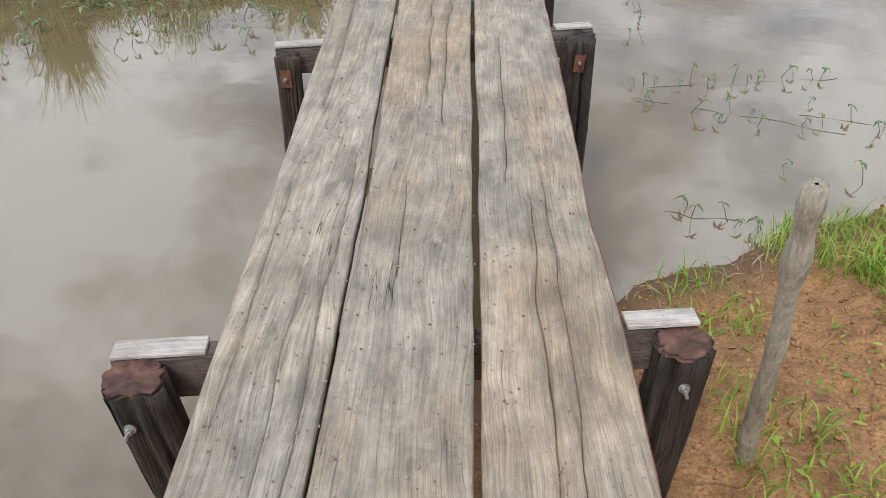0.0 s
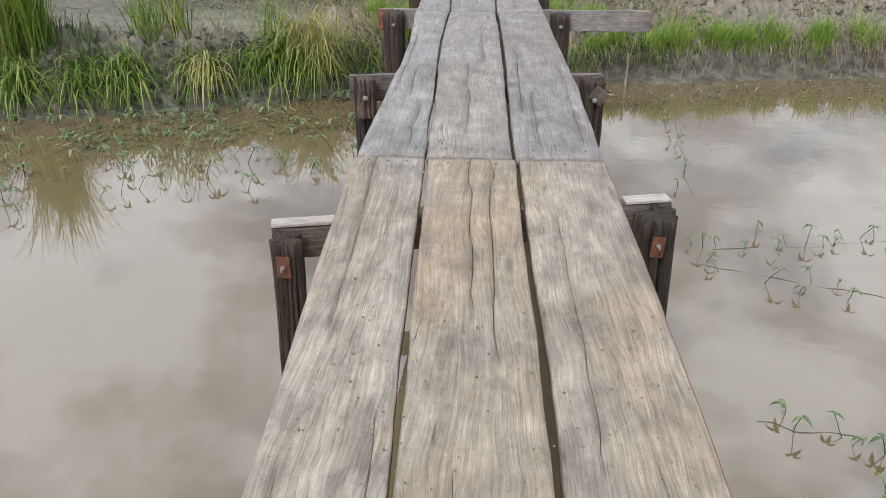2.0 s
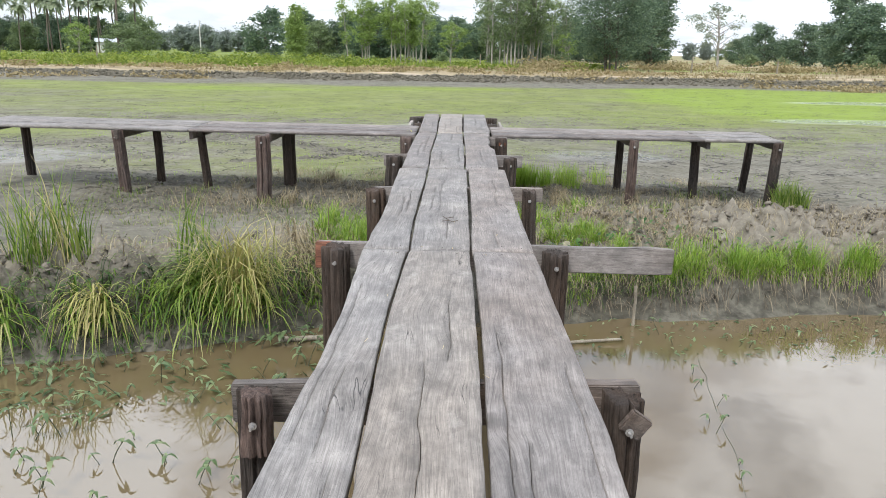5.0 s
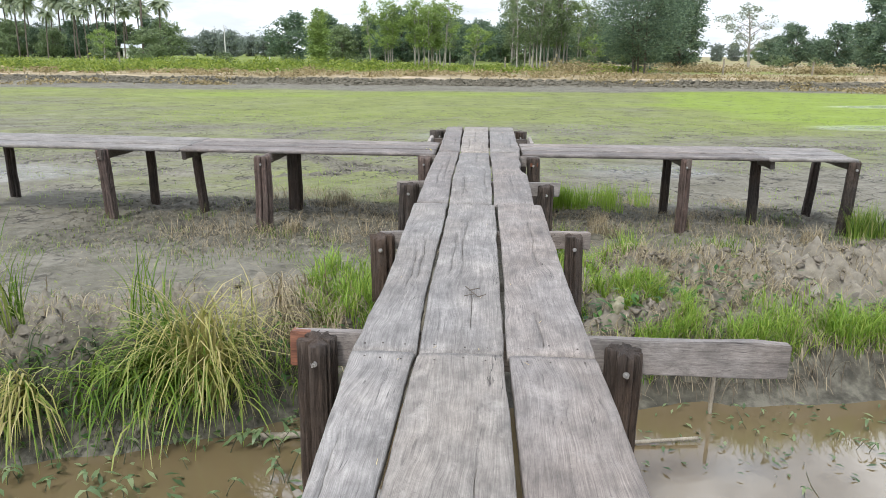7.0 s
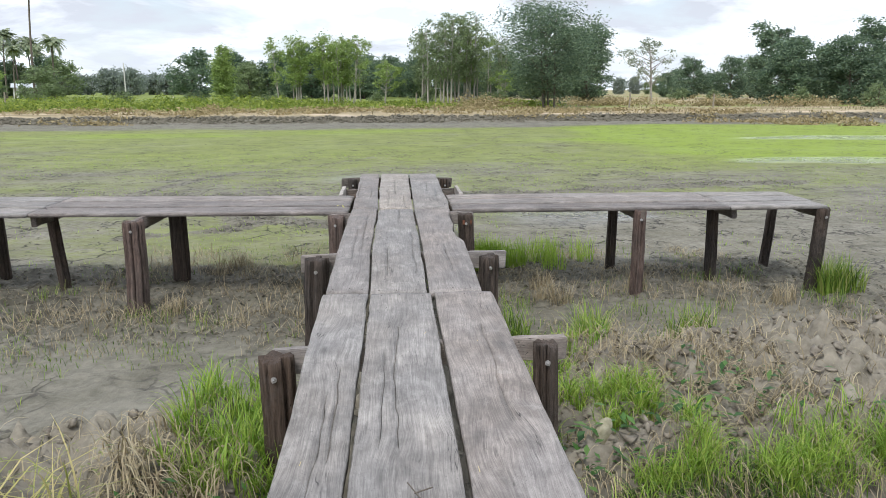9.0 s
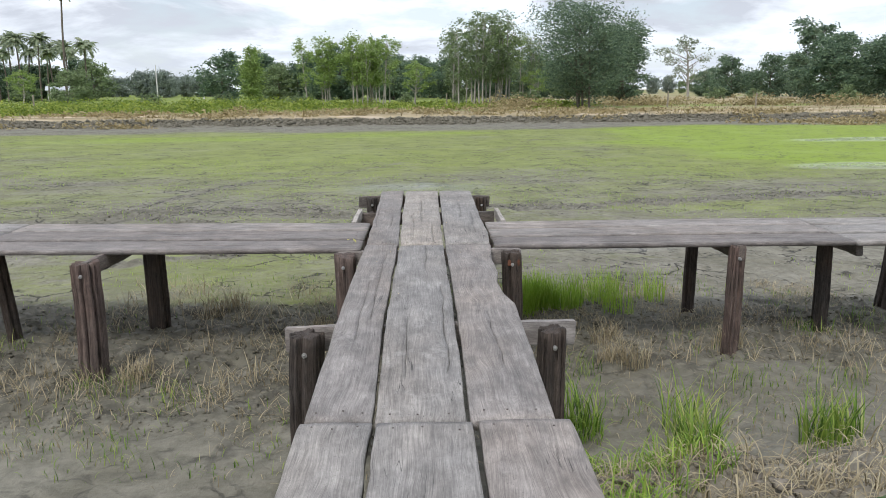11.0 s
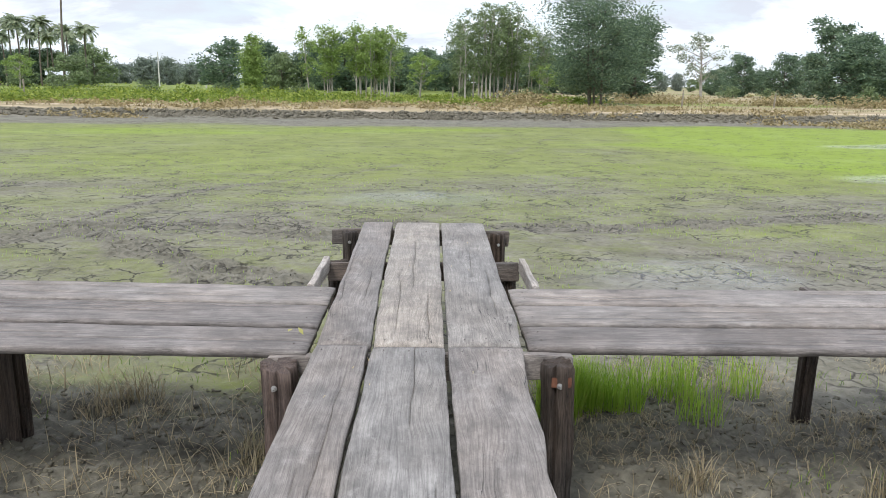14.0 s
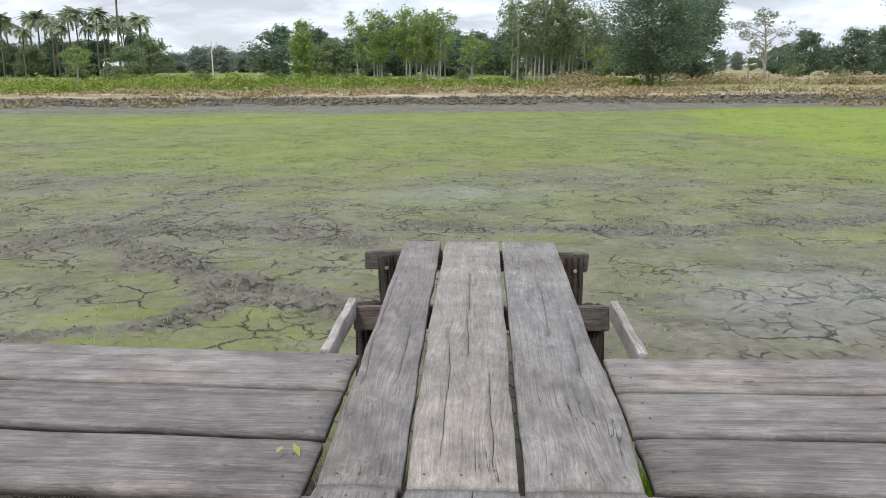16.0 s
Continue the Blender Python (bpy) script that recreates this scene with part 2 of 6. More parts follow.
PLANK_TAN = wood("weathered_plank_tan", (0.385, 0.345, 0.285), (0.225, 0.197, 0.157), (0.45, 0.33, 0.21), 0.8, lined=0.8)
PLANK_GREY = wood("weathered_plank_grey", (0.34, 0.326, 0.312), (0.185, 0.176, 0.168), (0.39, 0.335, 0.28), 0.35, lined=0.5)
PLANK_PALE = wood("weathered_plank_pale", (0.385, 0.36, 0.33), (0.225, 0.205, 0.186), (0.50, 0.42, 0.34), 0.35, lined=0.3)
PLANK_DRAB = wood("weathered_plank_drab", (0.41, 0.375, 0.32), (0.215, 0.192, 0.16), (0.45, 0.36, 0.25), 0.6)
PLANK_BROWN = wood("weathered_plank_brown", (0.335, 0.312, 0.296), (0.188, 0.172, 0.162), (0.34, 0.275, 0.225), 0.45, lined=0.5)
PLANK_DARK = wood("weathered_plank_dark", (0.255, 0.232, 0.22), (0.125, 0.112, 0.105), (0.25, 0.205, 0.175), 0.4)
LOG = wood("dark_log", (0.10, 0.084, 0.073), (0.013, 0.011, 0.010), (0.15, 0.09, 0.055), 0.45, 2.6, 0.75, True)
LOG_RED = wood("red_brown_log", (0.19, 0.145, 0.125), (0.06, 0.045, 0.04), (0.19, 0.105, 0.08), 0.5, 2.2, 0.75, True)
BEAM = wood("dark_beam", (0.20, 0.18, 0.165), (0.06, 0.052, 0.047), (0.22, 0.15, 0.11), 0.5, 1.2, 0.7)
BEAM_PALE = wood("pale_beam_edge", (0.60, 0.56, 0.52), (0.34, 0.30, 0.27), (0.5, 0.42, 0.34), 0.3)
STAKE = wood("stake_bark", (0.50, 0.46, 0.37), (0.30, 0.27, 0.21), (0.42, 0.37, 0.26), 0.5, 1.6, 0.75, True)
STICK = wood("bare_branch", (0.36, 0.33, 0.265), (0.24, 0.21, 0.165), (0.30, 0.25, 0.17), 0.4, 0.6, 0.7, True)


def simple(name, a, b, scale, rough, spec=0.4, metal=0.0, bump=0.0):
    k = Mat(name)
    nz = k.noise(k.coords(), scale, 5.0, 0.6)
    col = k.mix(k.ramp(nz, [(0.32, 0.0), (0.68, 1.0)]), a, b)
    if bump:
        k.bump(nz, 0.6, bump)
    return k.base(col, rough, spec, metal)


END_GRAIN = simple("red_brown_end_grain", (0.035, 0.02, 0.017), (0.17, 0.09, 0.07), 16, 0.75, 0.3, 0, 0.006)
STEEL = simple("galvanised_steel", (0.42, 0.41, 0.40), (0.62, 0.62, 0.62), 60, 0.42, 0.5, 0.85)
RUST = simple("rusty_plate", (0.10, 0.045, 0.03), (0.22, 0.10, 0.06), 40, 0.75, 0.3, 0.2)
PAINT_RED = wood("red_brown_paint", (0.36, 0.15, 0.085), (0.15, 0.06, 0.04), (0.30, 0.17, 0.12), 0.5, 1.2, 0.7)
NAIL = simple("nail_head", (0.10, 0.08, 0.07), (0.22, 0.2, 0.19), 80, 0.5, 0.5, 0.6)
CONCRETE = simple("pale_concrete", (0.5, 0.5, 0.48), (0.66, 0.65, 0.63), 4, 0.85)
TIN = simple("pale_roof_sheet", (0.45, 0.50, 0.55), (0.62, 0.66, 0.70), 2, 0.5)
PEBBLE = simple("grit", (0.13, 0.10, 0.07), (0.40, 0.33, 0.25), 30, 0.85)


def leafy(name, stops, rough=0.5, through_light=0.35):
    """Leaves and blades: each one takes its own hue; light passes through."""
    k = Mat(name)
    r = k.n.new("ShaderNodeNewGeometry").outputs["Random Per Island"]
    patch = k.noise(k.coords(kind="Object", vary=False), 0.9, 2.0)
    f = k.math("ADD", k.math("MULTIPLY", r, 0.7), k.math("MULTIPLY", patch, 0.3))
    col = k.ramp(f, stops)
    k.base(col, rough, 0.35)
    tr = k.add("ShaderNodeBsdfTranslucent", {"Color": col})
    mx = k.add("ShaderNodeMixShader", {0: through_light, 1: k.bsdf.outputs[0], 2: tr.outputs[0]})
    k.l.new(mx.outputs[0], k.n["Material Output"].inputs[0])
    return k.m


GRASS_LUSH = leafy("lush_grass", [(0.15, (0.13, 0.26, 0.03)), (0.5, (0.235, 0.375, 0.052)), (0.8, (0.36, 0.47, 0.085)), (0.95, (0.46, 0.48, 0.16))])
# Darkest blade tone is lowered to paint in the shade under overhanging grass.
GRASS_OLD = leafy("old_grass", [(0.15, (0.05, 0.105, 0.016)), (0.4, (0.13, 0.235, 0.03)), (0.75, (0.28, 0.37, 0.07)), (0.95, (0.52, 0.46, 0.24))])
# Dark weeds; the deepest greens also hold painted shade of the bank face.
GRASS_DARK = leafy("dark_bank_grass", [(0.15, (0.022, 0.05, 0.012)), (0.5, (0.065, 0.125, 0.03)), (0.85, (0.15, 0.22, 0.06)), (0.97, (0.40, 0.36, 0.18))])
GRASS_YELLOW = leafy("yellow_grass", [(0.15, (0.24, 0.28, 0.07)), (0.5, (0.44, 0.42, 0.14)), (0.9, (0.58, 0.50, 0.26))])
GRASS_DRY = leafy("dry_grass", [(0.15, (0.22, 0.18, 0.11)), (0.5, (0.36, 0.30, 0.19)), (0.85, (0.44, 0.39, 0.26))], 0.7, 0.2)
SPROUT = leafy("rice_seedling", [(0.2, (0.24, 0.40, 0.045)), (0.6, (0.36, 0.52, 0.075)), (0.9, (0.46, 0.56, 0.12))], 0.5, 0.5)
HERB = leafy("herb_leaf", [(0.2, (0.035, 0.10, 0.025)), (0.6, (0.07, 0.17, 0.04)), (0.9, (0.13, 0.24, 0.06))], 0.4)
POND_LEAF = leafy("pond_leaf", [(0.2, (0.06, 0.105, 0.045)), (0.6, (0.13, 0.195, 0.085)), (0.9, (0.28, 0.33, 0.17))], 0.35, 0.2)
POND_STEM = leafy("pond_stem", [(0.2, (0.05, 0.06, 0.04)), (0.9, (0.14, 0.15, 0.08))], 0.5, 0.1)
# Leaf tones lifted and slightly blue, with air haze mixed into the colour.
TREE_DARK = leafy("tree_leaf_dark", [(0.15, (0.085, 0.135, 0.095)), (0.5, (0.150, 0.225, 0.145)), (0.9, (0.25, 0.34, 0.20))], 0.5, 0.42)
TREE_MID = leafy("tree_leaf_mid", [(0.15, (0.13, 0.18, 0.10)), (0.5, (0.21, 0.28, 0.14)), (0.9, (0.31, 0.39, 0.19))], 0.5, 0.42)
TREE_LIGHT = leafy("tree_leaf_light", [(0.15, (0.17, 0.25, 0.08)), (0.5, (0.27, 0.38, 0.11)), (0.9, (0.38, 0.49, 0.16))], 0.5, 0.4)
TREE_PALE = leafy("tree_leaf_pale", [(0.15, (0.16, 0.20, 0.13)), (0.5, (0.23, 0.28, 0.18)), (0.9, (0.33, 0.38, 0.25))], 0.55, 0.4)
# Distance haze is put into this leaf colour: pale, greyed and bluish.
TREE_HAZED = leafy("tree_leaf_hazed", [(0.15, (0.17, 0.21, 0.19)), (0.5, (0.23, 0.28, 0.24)), (0.9, (0.31, 0.36, 0.29))], 0.6, 0.3)
PALM_LEAF = leafy("palm_leaf", [(0.15, (0.15, 0.20, 0.13)), (0.5, (0.27, 0.33, 0.21)), (0.9, (0.42, 0.44, 0.29))], 0.45, 0.35)
HEDGE = leafy("hedge_leaf", [(0.15, (0.10, 0.16, 0.03)), (0.5, (0.22, 0.30, 0.05)), (0.9, (0.40, 0.44, 0.09))], 0.5, 0.4)
HEDGE_DRY = leafy("dry_hedge", [(0.15, (0.22, 0.18, 0.09)), (0.5, (0.36, 0.295, 0.155)), (0.9, (0.47, 0.40, 0.23))], 0.7, 0.25)
BARK = simple("bark", (0.09, 0.075, 0.06), (0.19, 0.165, 0.14), 6, 0.9, 0.2)
BARK_PALE = simple("pale_bark", (0.26, 0.24, 0.21), (0.42, 0.40, 0.36), 3, 0.85, 0.2)


def ground_material():
    k = Mat("ground")
    at = k.n.new("ShaderNodeVertexColor"); at.layer_name = "zones"
    sp = k.n.new("ShaderNodeSeparateColor")
    k.l.new(at.outputs["Color"], sp.inputs[0])
    at2 = k.n.new("ShaderNodeVertexColor"); at2.layer_name = "mud_zones"
    sp2 = k.n.new("ShaderNodeSeparateColor")
    k.l.new(at2.outputs["Color"], sp2.inputs[0])
    soaked_dark, trodden, pool = sp2.outputs[0], sp2.outputs[1], sp2.outputs[2]
    soil, green, tan, wet = sp.outputs[0], sp.outputs[1], sp.outputs[2], at.outputs["Alpha"]
    c = k.coords(vary=False)
    cs = k.coords((0.6, 1.3, 1), vary=False)
    grit, lump, broad, patch = k.noise(c, 42, 6, 0.65), k.noise(c, 9, 6, 0.62), k.noise(c, 1.1, 6, 0.6), k.noise(cs, 3.2, 7, 0.68)
    warp = k.add("ShaderNodeVectorMath", {0: c, 1: k.add("ShaderNodeVectorMath", {0: k.add("ShaderNodeTexNoise", {"Vector": c, "Scale": 2.2, "Detail": 4.0}).outputs["Color"], "Scale": 0.5}, operation="SCALE").outputs[0]}, operation="ADD").outputs[0]
    big_v = k.add("ShaderNodeTexVoronoi", {"Vector": warp, "Scale": 1.5}, feature="DISTANCE_TO_EDGE").outputs["Distance"]
    mid_v = k.add("ShaderNodeTexVoronoi", {"Vector": warp, "Scale": 3.9}, feature="DISTANCE_TO_EDGE").outputs["Distance"]
    g1 = k.ramp(k.noise(c, 0.8, 5, 0.65), [(0.49, 0.0), (0.57, 0.95)])
    g2 = k.ramp(k.noise(c, 1.5, 5, 0.65), [(0.50, 0.0), (0.60, 0.9)])
    # the silt between bank and side walkways dried without cracking
    py = k.add("ShaderNodeSeparateXYZ", {0: c}).outputs[1]
    px = k.add("ShaderNodeSeparateXYZ", {0: c}).outputs[0]
    smoothed = k.math("MULTIPLY", k.ramp(k.math("MULTIPLY", py, 0.02), [(0.20, 0.0), (0.21, 0.75), (0.265, 0.75), (0.30, 0.0)]), k.ramp(k.math("ADD", px, 0.5), [(0.0, 0.45), (1.0, 1.0)]))
    cracked = k.math("MAXIMUM", k.math("MULTIPLY", k.ramp(big_v, [(0.010, 1.0), (0.036, 0.0)]), g1), k.math("MULTIPLY", k.ramp(mid_v, [(0.022, 1.0), (0.075, 0.0)]), g2))
    mud = k.mix(k.ramp(broad, [(0.3, 0.0), (0.7, 1.0)]), (0.155, 0.146, 0.106), (0.258, 0.246, 0.200))
    mud = k.mix(k.ramp(lump, [(0.32, 0.0), (0.62, 1.0)]), k.mix(0.55, mud, (0.07, 0.066, 0.046)), mud)
    mud = k.mix(k.ramp(k.noise(cs, 1.7, 8, 0.75), [(0.36, 0.7), (0.46, 0.0)]), mud, (0.08, 0.076, 0.054))
    # darker about the side walkways, along the soaked waterlines and in trodden ruts
    mud = k.mix(k.math("MULTIPLY", k.math("MAXIMUM", soaked_dark, k.math("MULTIPLY", trodden, 0.40)), k.ramp(lump, [(0.36, 1.0), (0.60, 0.35)])), mud, (0.046, 0.043, 0.032))
    mud = k.mix(k.math("MULTIPLY", smoothed, 0.7), mud, k.mix(k.ramp(lump, [(0.32, 0.0), (0.62, 1.0)]), (0.085, 0.078, 0.056), (0.165, 0.152, 0.118)))
    cracked = k.math("MULTIPLY", cracked, k.math("SUBTRACT", 1.0, k.math("MAXIMUM", soaked_dark, smoothed)))
    mud = k.mix(cracked, mud, (0.022, 0.019, 0.015))
    dry = k.mix(k.ramp(lump, [(0.28, 0.0), (0.72, 1.0)]), (0.125, 0.112, 0.086), (0.31, 0.285, 0.23))
    dry = k.mix(k.math("MULTIPLY", soaked_dark, 0.65), dry, (0.085, 0.074, 0.055))
    red = k.mix(k.ramp(lump, [(0.28, 0.0), (0.72, 1.0)]), (0.20, 0.095, 0.038), (0.50, 0.285, 0.125))
    red = k.mix(k.ramp(k.noise(c, 75, 6, 0.75), [(0.40, 0.0), (0.56, 1.0)]), k.mix(0.7, red, (0.12, 0.06, 0.028)), red)
    red = k.mix(k.math("MULTIPLY", soaked_dark, 0.85), red, (0.11, 0.07, 0.042))
    film = k.mix(k.ramp(broad, [(0.3, 0.0), (0.7, 1.0)]), (0.150, 0.185, 0.032), (0.230, 0.275, 0.054))
    film = k.mix(k.ramp(green, [(0.80, 0.0), (1.0, 1.0)]), film, (0.215, 0.31, 0.012))
    drift = k.noise(cs, 0.42, 8, 0.7)
    sprinkle = k.math("ADD", k.math("MULTIPLY", drift, 0.36), k.math("ADD", k.math("MULTIPLY", patch, 0.34), k.math("MULTIPLY", grit, 0.30)))
    cover = k.ramp(k.math("SUBTRACT", k.math("ADD", green, 0.02), k.math("MULTIPLY", k.math("SUBTRACT", sprinkle, 0.2), 1.35)), [(0.0, 0.0), (0.28, 1.0)])
    col = k.mix(wet, dry, mud)
    col = k.mix(k.math("MULTIPLY", cover, k.math("SUBTRACT", 0.84, k.math("MULTIPLY", cracked, 0.7))), col, film)
    col = k.mix(soil, col, red)
    weave = k.noise(k.coords((0.25, 1, 1), vary=False), 0.35, 8, 0.7)
    tanc = k.mix(k.ramp(weave, [(0.35, 0.0), (0.65, 1.0)]), (0.22, 0.18, 0.09), (0.42, 0.345, 0.22))
    sandy = k.noise(k.coords((0.12, 0.8, 1), vary=False), 0.5, 5, 0.6)
    tanc = k.mix(k.ramp(sandy, [(0.56, 0.0), (0.63, 0.8)]), tanc, (0.62, 0.51, 0.39))
    leafc = k.mix(k.ramp(weave, [(0.35, 0.0), (0.65, 1.0)]), (0.09, 0.14, 0.025), (0.24, 0.29, 0.05))
    straw = k.mix(k.ramp(k.math("ADD", k.math("SUBTRACT", weave, 0.5), green), [(0.35, 0.0), (0.6, 1.0)]), tanc, leafc)
    col = k.mix(tan, col, straw)
    hh = k.math("ADD", k.math("MULTIPLY", lump, 0.7), k.math("MULTIPLY", grit, 0.3))
    hh = k.math("SUBTRACT", hh, k.math("MULTIPLY", cracked, 0.5))
    k.bump(hh, 0.7, 0.03)
    shine = k.math("MULTIPLY", wet, k.math("ADD", k.math("MULTIPLY", pool, 0.85), k.math("ADD", k.math("MULTIPLY", smoothed, 0.42), k.ramp(k.noise(c, 0.35, 4, 0.6), [(0.42, 0.0), (0.66, 0.3)]))))
    shine = k.math("MULTIPLY", shine, k.math("SUBTRACT", 1.0, k.math("MULTIPLY", tan, 1.0)))
    return k.base(col, k.math("SUBTRACT", 0.92, k.math("MULTIPLY", shine, 0.72)), 0.5)


def water_material():
    k = Mat("muddy_water")
    c = k.coords(vary=False)
    silt = k.noise(c, 0.6, 5, 0.6)
    col = k.mix(k.ramp(silt, [(0.3, 0.0), (0.7, 1.0)]), (0.150, 0.112, 0.058), (0.180, 0.140, 0.082))
    rip = k.math("ADD", k.noise(c, 2.0, 3), k.math("MULTIPLY", k.noise(c, 11.0, 2), 0.1))
    k.bump(rip, 0.06, 0.03)
    k.set(k.bsdf.inputs["IOR"], 2.25)
    return k.base(col, 0.012, 0.5)


GROUND, WATER = ground_material(), water_material()

# ---- ground ----
WATER_Z = -1.08


def far_shore(x):
    return np.interp(x, [-60, -8, -4.4, -2.9, -2.1, -1.4, -0.6, 1.1, 2, 3, 4.6, 8, 60], [6.5, 7.0, 7.36, 7.75, 8.0, 8.4, 8.75, 8.88, 8.98, 9.12, 9.3, 9.6, 10.2]) + 0.22 * fbm(np.asarray(x) * 2.3, 0.5, 5)


def near_shore(x):
    return np.interp(x, [-60, -4, -1.5, -0.9, 0, 0.92, 1.27, 1.6, 1.86, 2.48, 4, 60], [0.6, 0.8, 1.0, 1.05, 1.9, 2.59, 2.82, 2.94, 3.17, 3.32, 3.6, 4.2]) + 0.2 * fbm(np.asarray(x) * 3.1, 7.5, 8)


def berm(x):
    return np.interp(x, [-90, -28, 0, 28, 90], [56, 58.5, 60.5, 62.0, 66]) + 1.6 * fbm(np.asarray(x) * 0.2, 3.5, 11)


RUTS = [
    (0.24, [(-6.3, 22.0), (-6.0, 23.0), (-5.0, 27.0), (-1.9, 30.7), (-0.8, 32.6), (2.7, 36.6), (4.5, 42.5), (6.1, 46.7)]),
    (0.75, [(-9.0, 20.6), (-6.4, 21.3), (-5.7, 22.0), (-4.9, 22.8), (-3.7, 22.8), (-2.4, 22.5), (-1.7, 22.1)]),
    (0.55, [(-5.8, 22.6), (-3.8, 20.6), (-2.9, 19.9), (-1.4, 19.1)]),
    (0.35, [(-4.3, 18.0), (-3.0, 18.5), (-2.5, 19.3)]),
    (0.50, [(-1.0, 23.1), (0.4, 22.9), (2.1, 23.0), (2.8, 22.8), (4.2, 23.2), (6.3, 23.9), (10.0, 24.5)]),
]


def rut(x, y):
    """Trodden trails and ruts across the field, 0 to 1."""
    x, y = np.asarray(x, float), np.asarray(y, float)
    wob = fbm(x * 1.3, y * 1.3, 22, 4)
    out = np.zeros(x.shape)
    for w, pts in RUTS:
        for (ax, ay), (bx, by) in zip(pts[:-1], pts[1:]):
            t = np.clip(((x - ax) * (bx - ax) + (y - ay) * (by - ay)) / ((bx - ax) ** 2 + (by - ay) ** 2), 0, 1)
            dd = np.hypot(x - ax - t * (bx - ax), y - ay - t * (by - ay)) + 1.6 * w * wob
            out = np.maximum(out, (0.4 if w < 0.3 else 1.0) * smooth(w, 0.25 * w, dd))
    return out


def darker(x, y):
    """Darker churned mud about the side walkways, 0 to 1."""
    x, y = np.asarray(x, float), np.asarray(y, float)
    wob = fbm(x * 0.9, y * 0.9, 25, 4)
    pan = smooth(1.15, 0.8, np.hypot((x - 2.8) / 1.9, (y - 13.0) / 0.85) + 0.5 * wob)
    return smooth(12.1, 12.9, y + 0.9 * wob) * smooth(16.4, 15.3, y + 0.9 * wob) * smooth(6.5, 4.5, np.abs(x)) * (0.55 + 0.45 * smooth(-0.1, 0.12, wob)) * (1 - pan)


def height(x, y):
    """The ground's height."""
    x, y = np.asarray(x, float), np.asarray(y, float)
    fs, ns, be = far_shore(x), near_shore(x), berm(x)
    clod = fbm(x * 5, y * 5, 1, 4)
    fine = fbm(x * 14, y * 14, 2, 3)
    z = -1.04 + 0.05 * fbm(x * 0.35, y * 0.35, 4, 3) + 0.05 * clod * smooth(60, 30, y) + 0.06 * fine * smooth(24, 18, y) * smooth(0.05, 0.3, vnoise(x * 0.6, y * 0.6, 3) - 0.35)
    z = z + rut(x, y) * (0.12 * clod + 0.09 * fine) + darker(x, y) * (0.14 * clod + 0.12 * fine)
    cr = cells(x * 3.2 + 2.2 * fbm(x * 1.6, y * 1.6, 31), y * 3.2 + 2.2 * fbm(x * 1.6, y * 1.6, 32), 5)
    z = z - 0.010 * smooth(0.07, 0.0, cr) * smooth(26, 20, y) * smooth(0.0, 0.12, fbm(x * 0.8, y * 0.8, 33) - 0.02)
    d = y - fs
    left = np.interp(d, [0, 0.1, 0.35, 0.6, 1.6, 2.3, 2.9], [-1.08, -0.98, -0.72, -0.55, -0.60, -0.92, -1.04])
    right = np.interp(d, [0, 0.14, 0.30, 0.6, 1.5, 2.2, 2.9, 3.5], [-1.08, -1.03, -0.80, -0.70, -0.56, -0.61, -0.92, -1.04])
    ridge = left + (right - left) * smooth(-0.4, 0.6, x) - 0.16 * smooth(1.5, 0.7, np.abs(x - 0.1)) * smooth(0, 0.6, d) * smooth(3.2, 2.0, d)
    slab = cells(x * 2.6 + 1.6 * fbm(x * 1.9, y * 1.9, 37), y * 3.2 + 1.6 * fbm(x * 1.9, y * 1.9, 38), 9)
    ridge = ridge - 0.13 * smooth(0.16, 0.0, slab) * smooth(0.35, 0.6, d) * smooth(2.6, 1.8, d) * smooth(0.2, -0.6, x + 0.6)
    ridge = ridge + (0.50 * clod + 0.30 * fine) * smooth(0.2, 0.8, d) * smooth(3.2, 2.0, d)
    z = np.where(d < 3.2, ridge + (z + 1.04) * smooth(1.5, 3.2, d), z)
    pond = WATER_Z - np.minimum(0.55 * np.minimum(fs - y, y - ns), 0.55)
    z = np.where((d < 0) & (y > ns), pond, z)
    e = ns - y
    bank = np.minimum(-1.08 + 0.15 * smooth(0, 0.12, e) + 0.21 * np.maximum(e, 0) + 0.12 * clod + 0.06 * fine, -0.06)
    z = np.where(e > 0, bank, z)
    b = y - be
    far = np.interp(b, [0, 1.2, 2.2, 30, 300], [-1.04, -0.60, -0.48, -0.42, -0.3]) + 0.25 * fbm(x * 0.8, y * 0.8, 13) * smooth(0, 1, b) * smooth(40, 5, b)
    return np.where(b > 0, far, z)


def axis(lo, hi, step, out, grow):
    mid = list(np.arange(lo, hi + 1e-6, step))
    for sign, end in ((1, out[1]), (-1, out[0])):
        s, v, more = step, (hi if sign > 0 else lo), []
        while sign * (end - v) > 0:
            s *= grow
            v += sign * s
            more.append(v)
        mid = mid + more if sign > 0 else more[::-1] + mid
    return np.array(mid)


gx = axis(-5.5, 5.5, 0.045, (-1500, 1500), 1.045)
gy = axis(-1.0, 20.0, 0.045, (-900, 2500), 1.02)
GX, GY = np.meshgrid(gx, gy)
GZ = height(GX, GY)
idx = np.arange(GX.size).reshape(GX.shape)
quads = np.stack([idx[:-1, :-1], idx[:-1, 1:], idx[1:, 1:], idx[1:, :-1]], -1).reshape(-1, 4)
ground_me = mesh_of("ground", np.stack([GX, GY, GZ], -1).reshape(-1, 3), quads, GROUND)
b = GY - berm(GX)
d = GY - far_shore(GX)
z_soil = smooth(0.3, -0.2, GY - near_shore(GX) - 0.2)
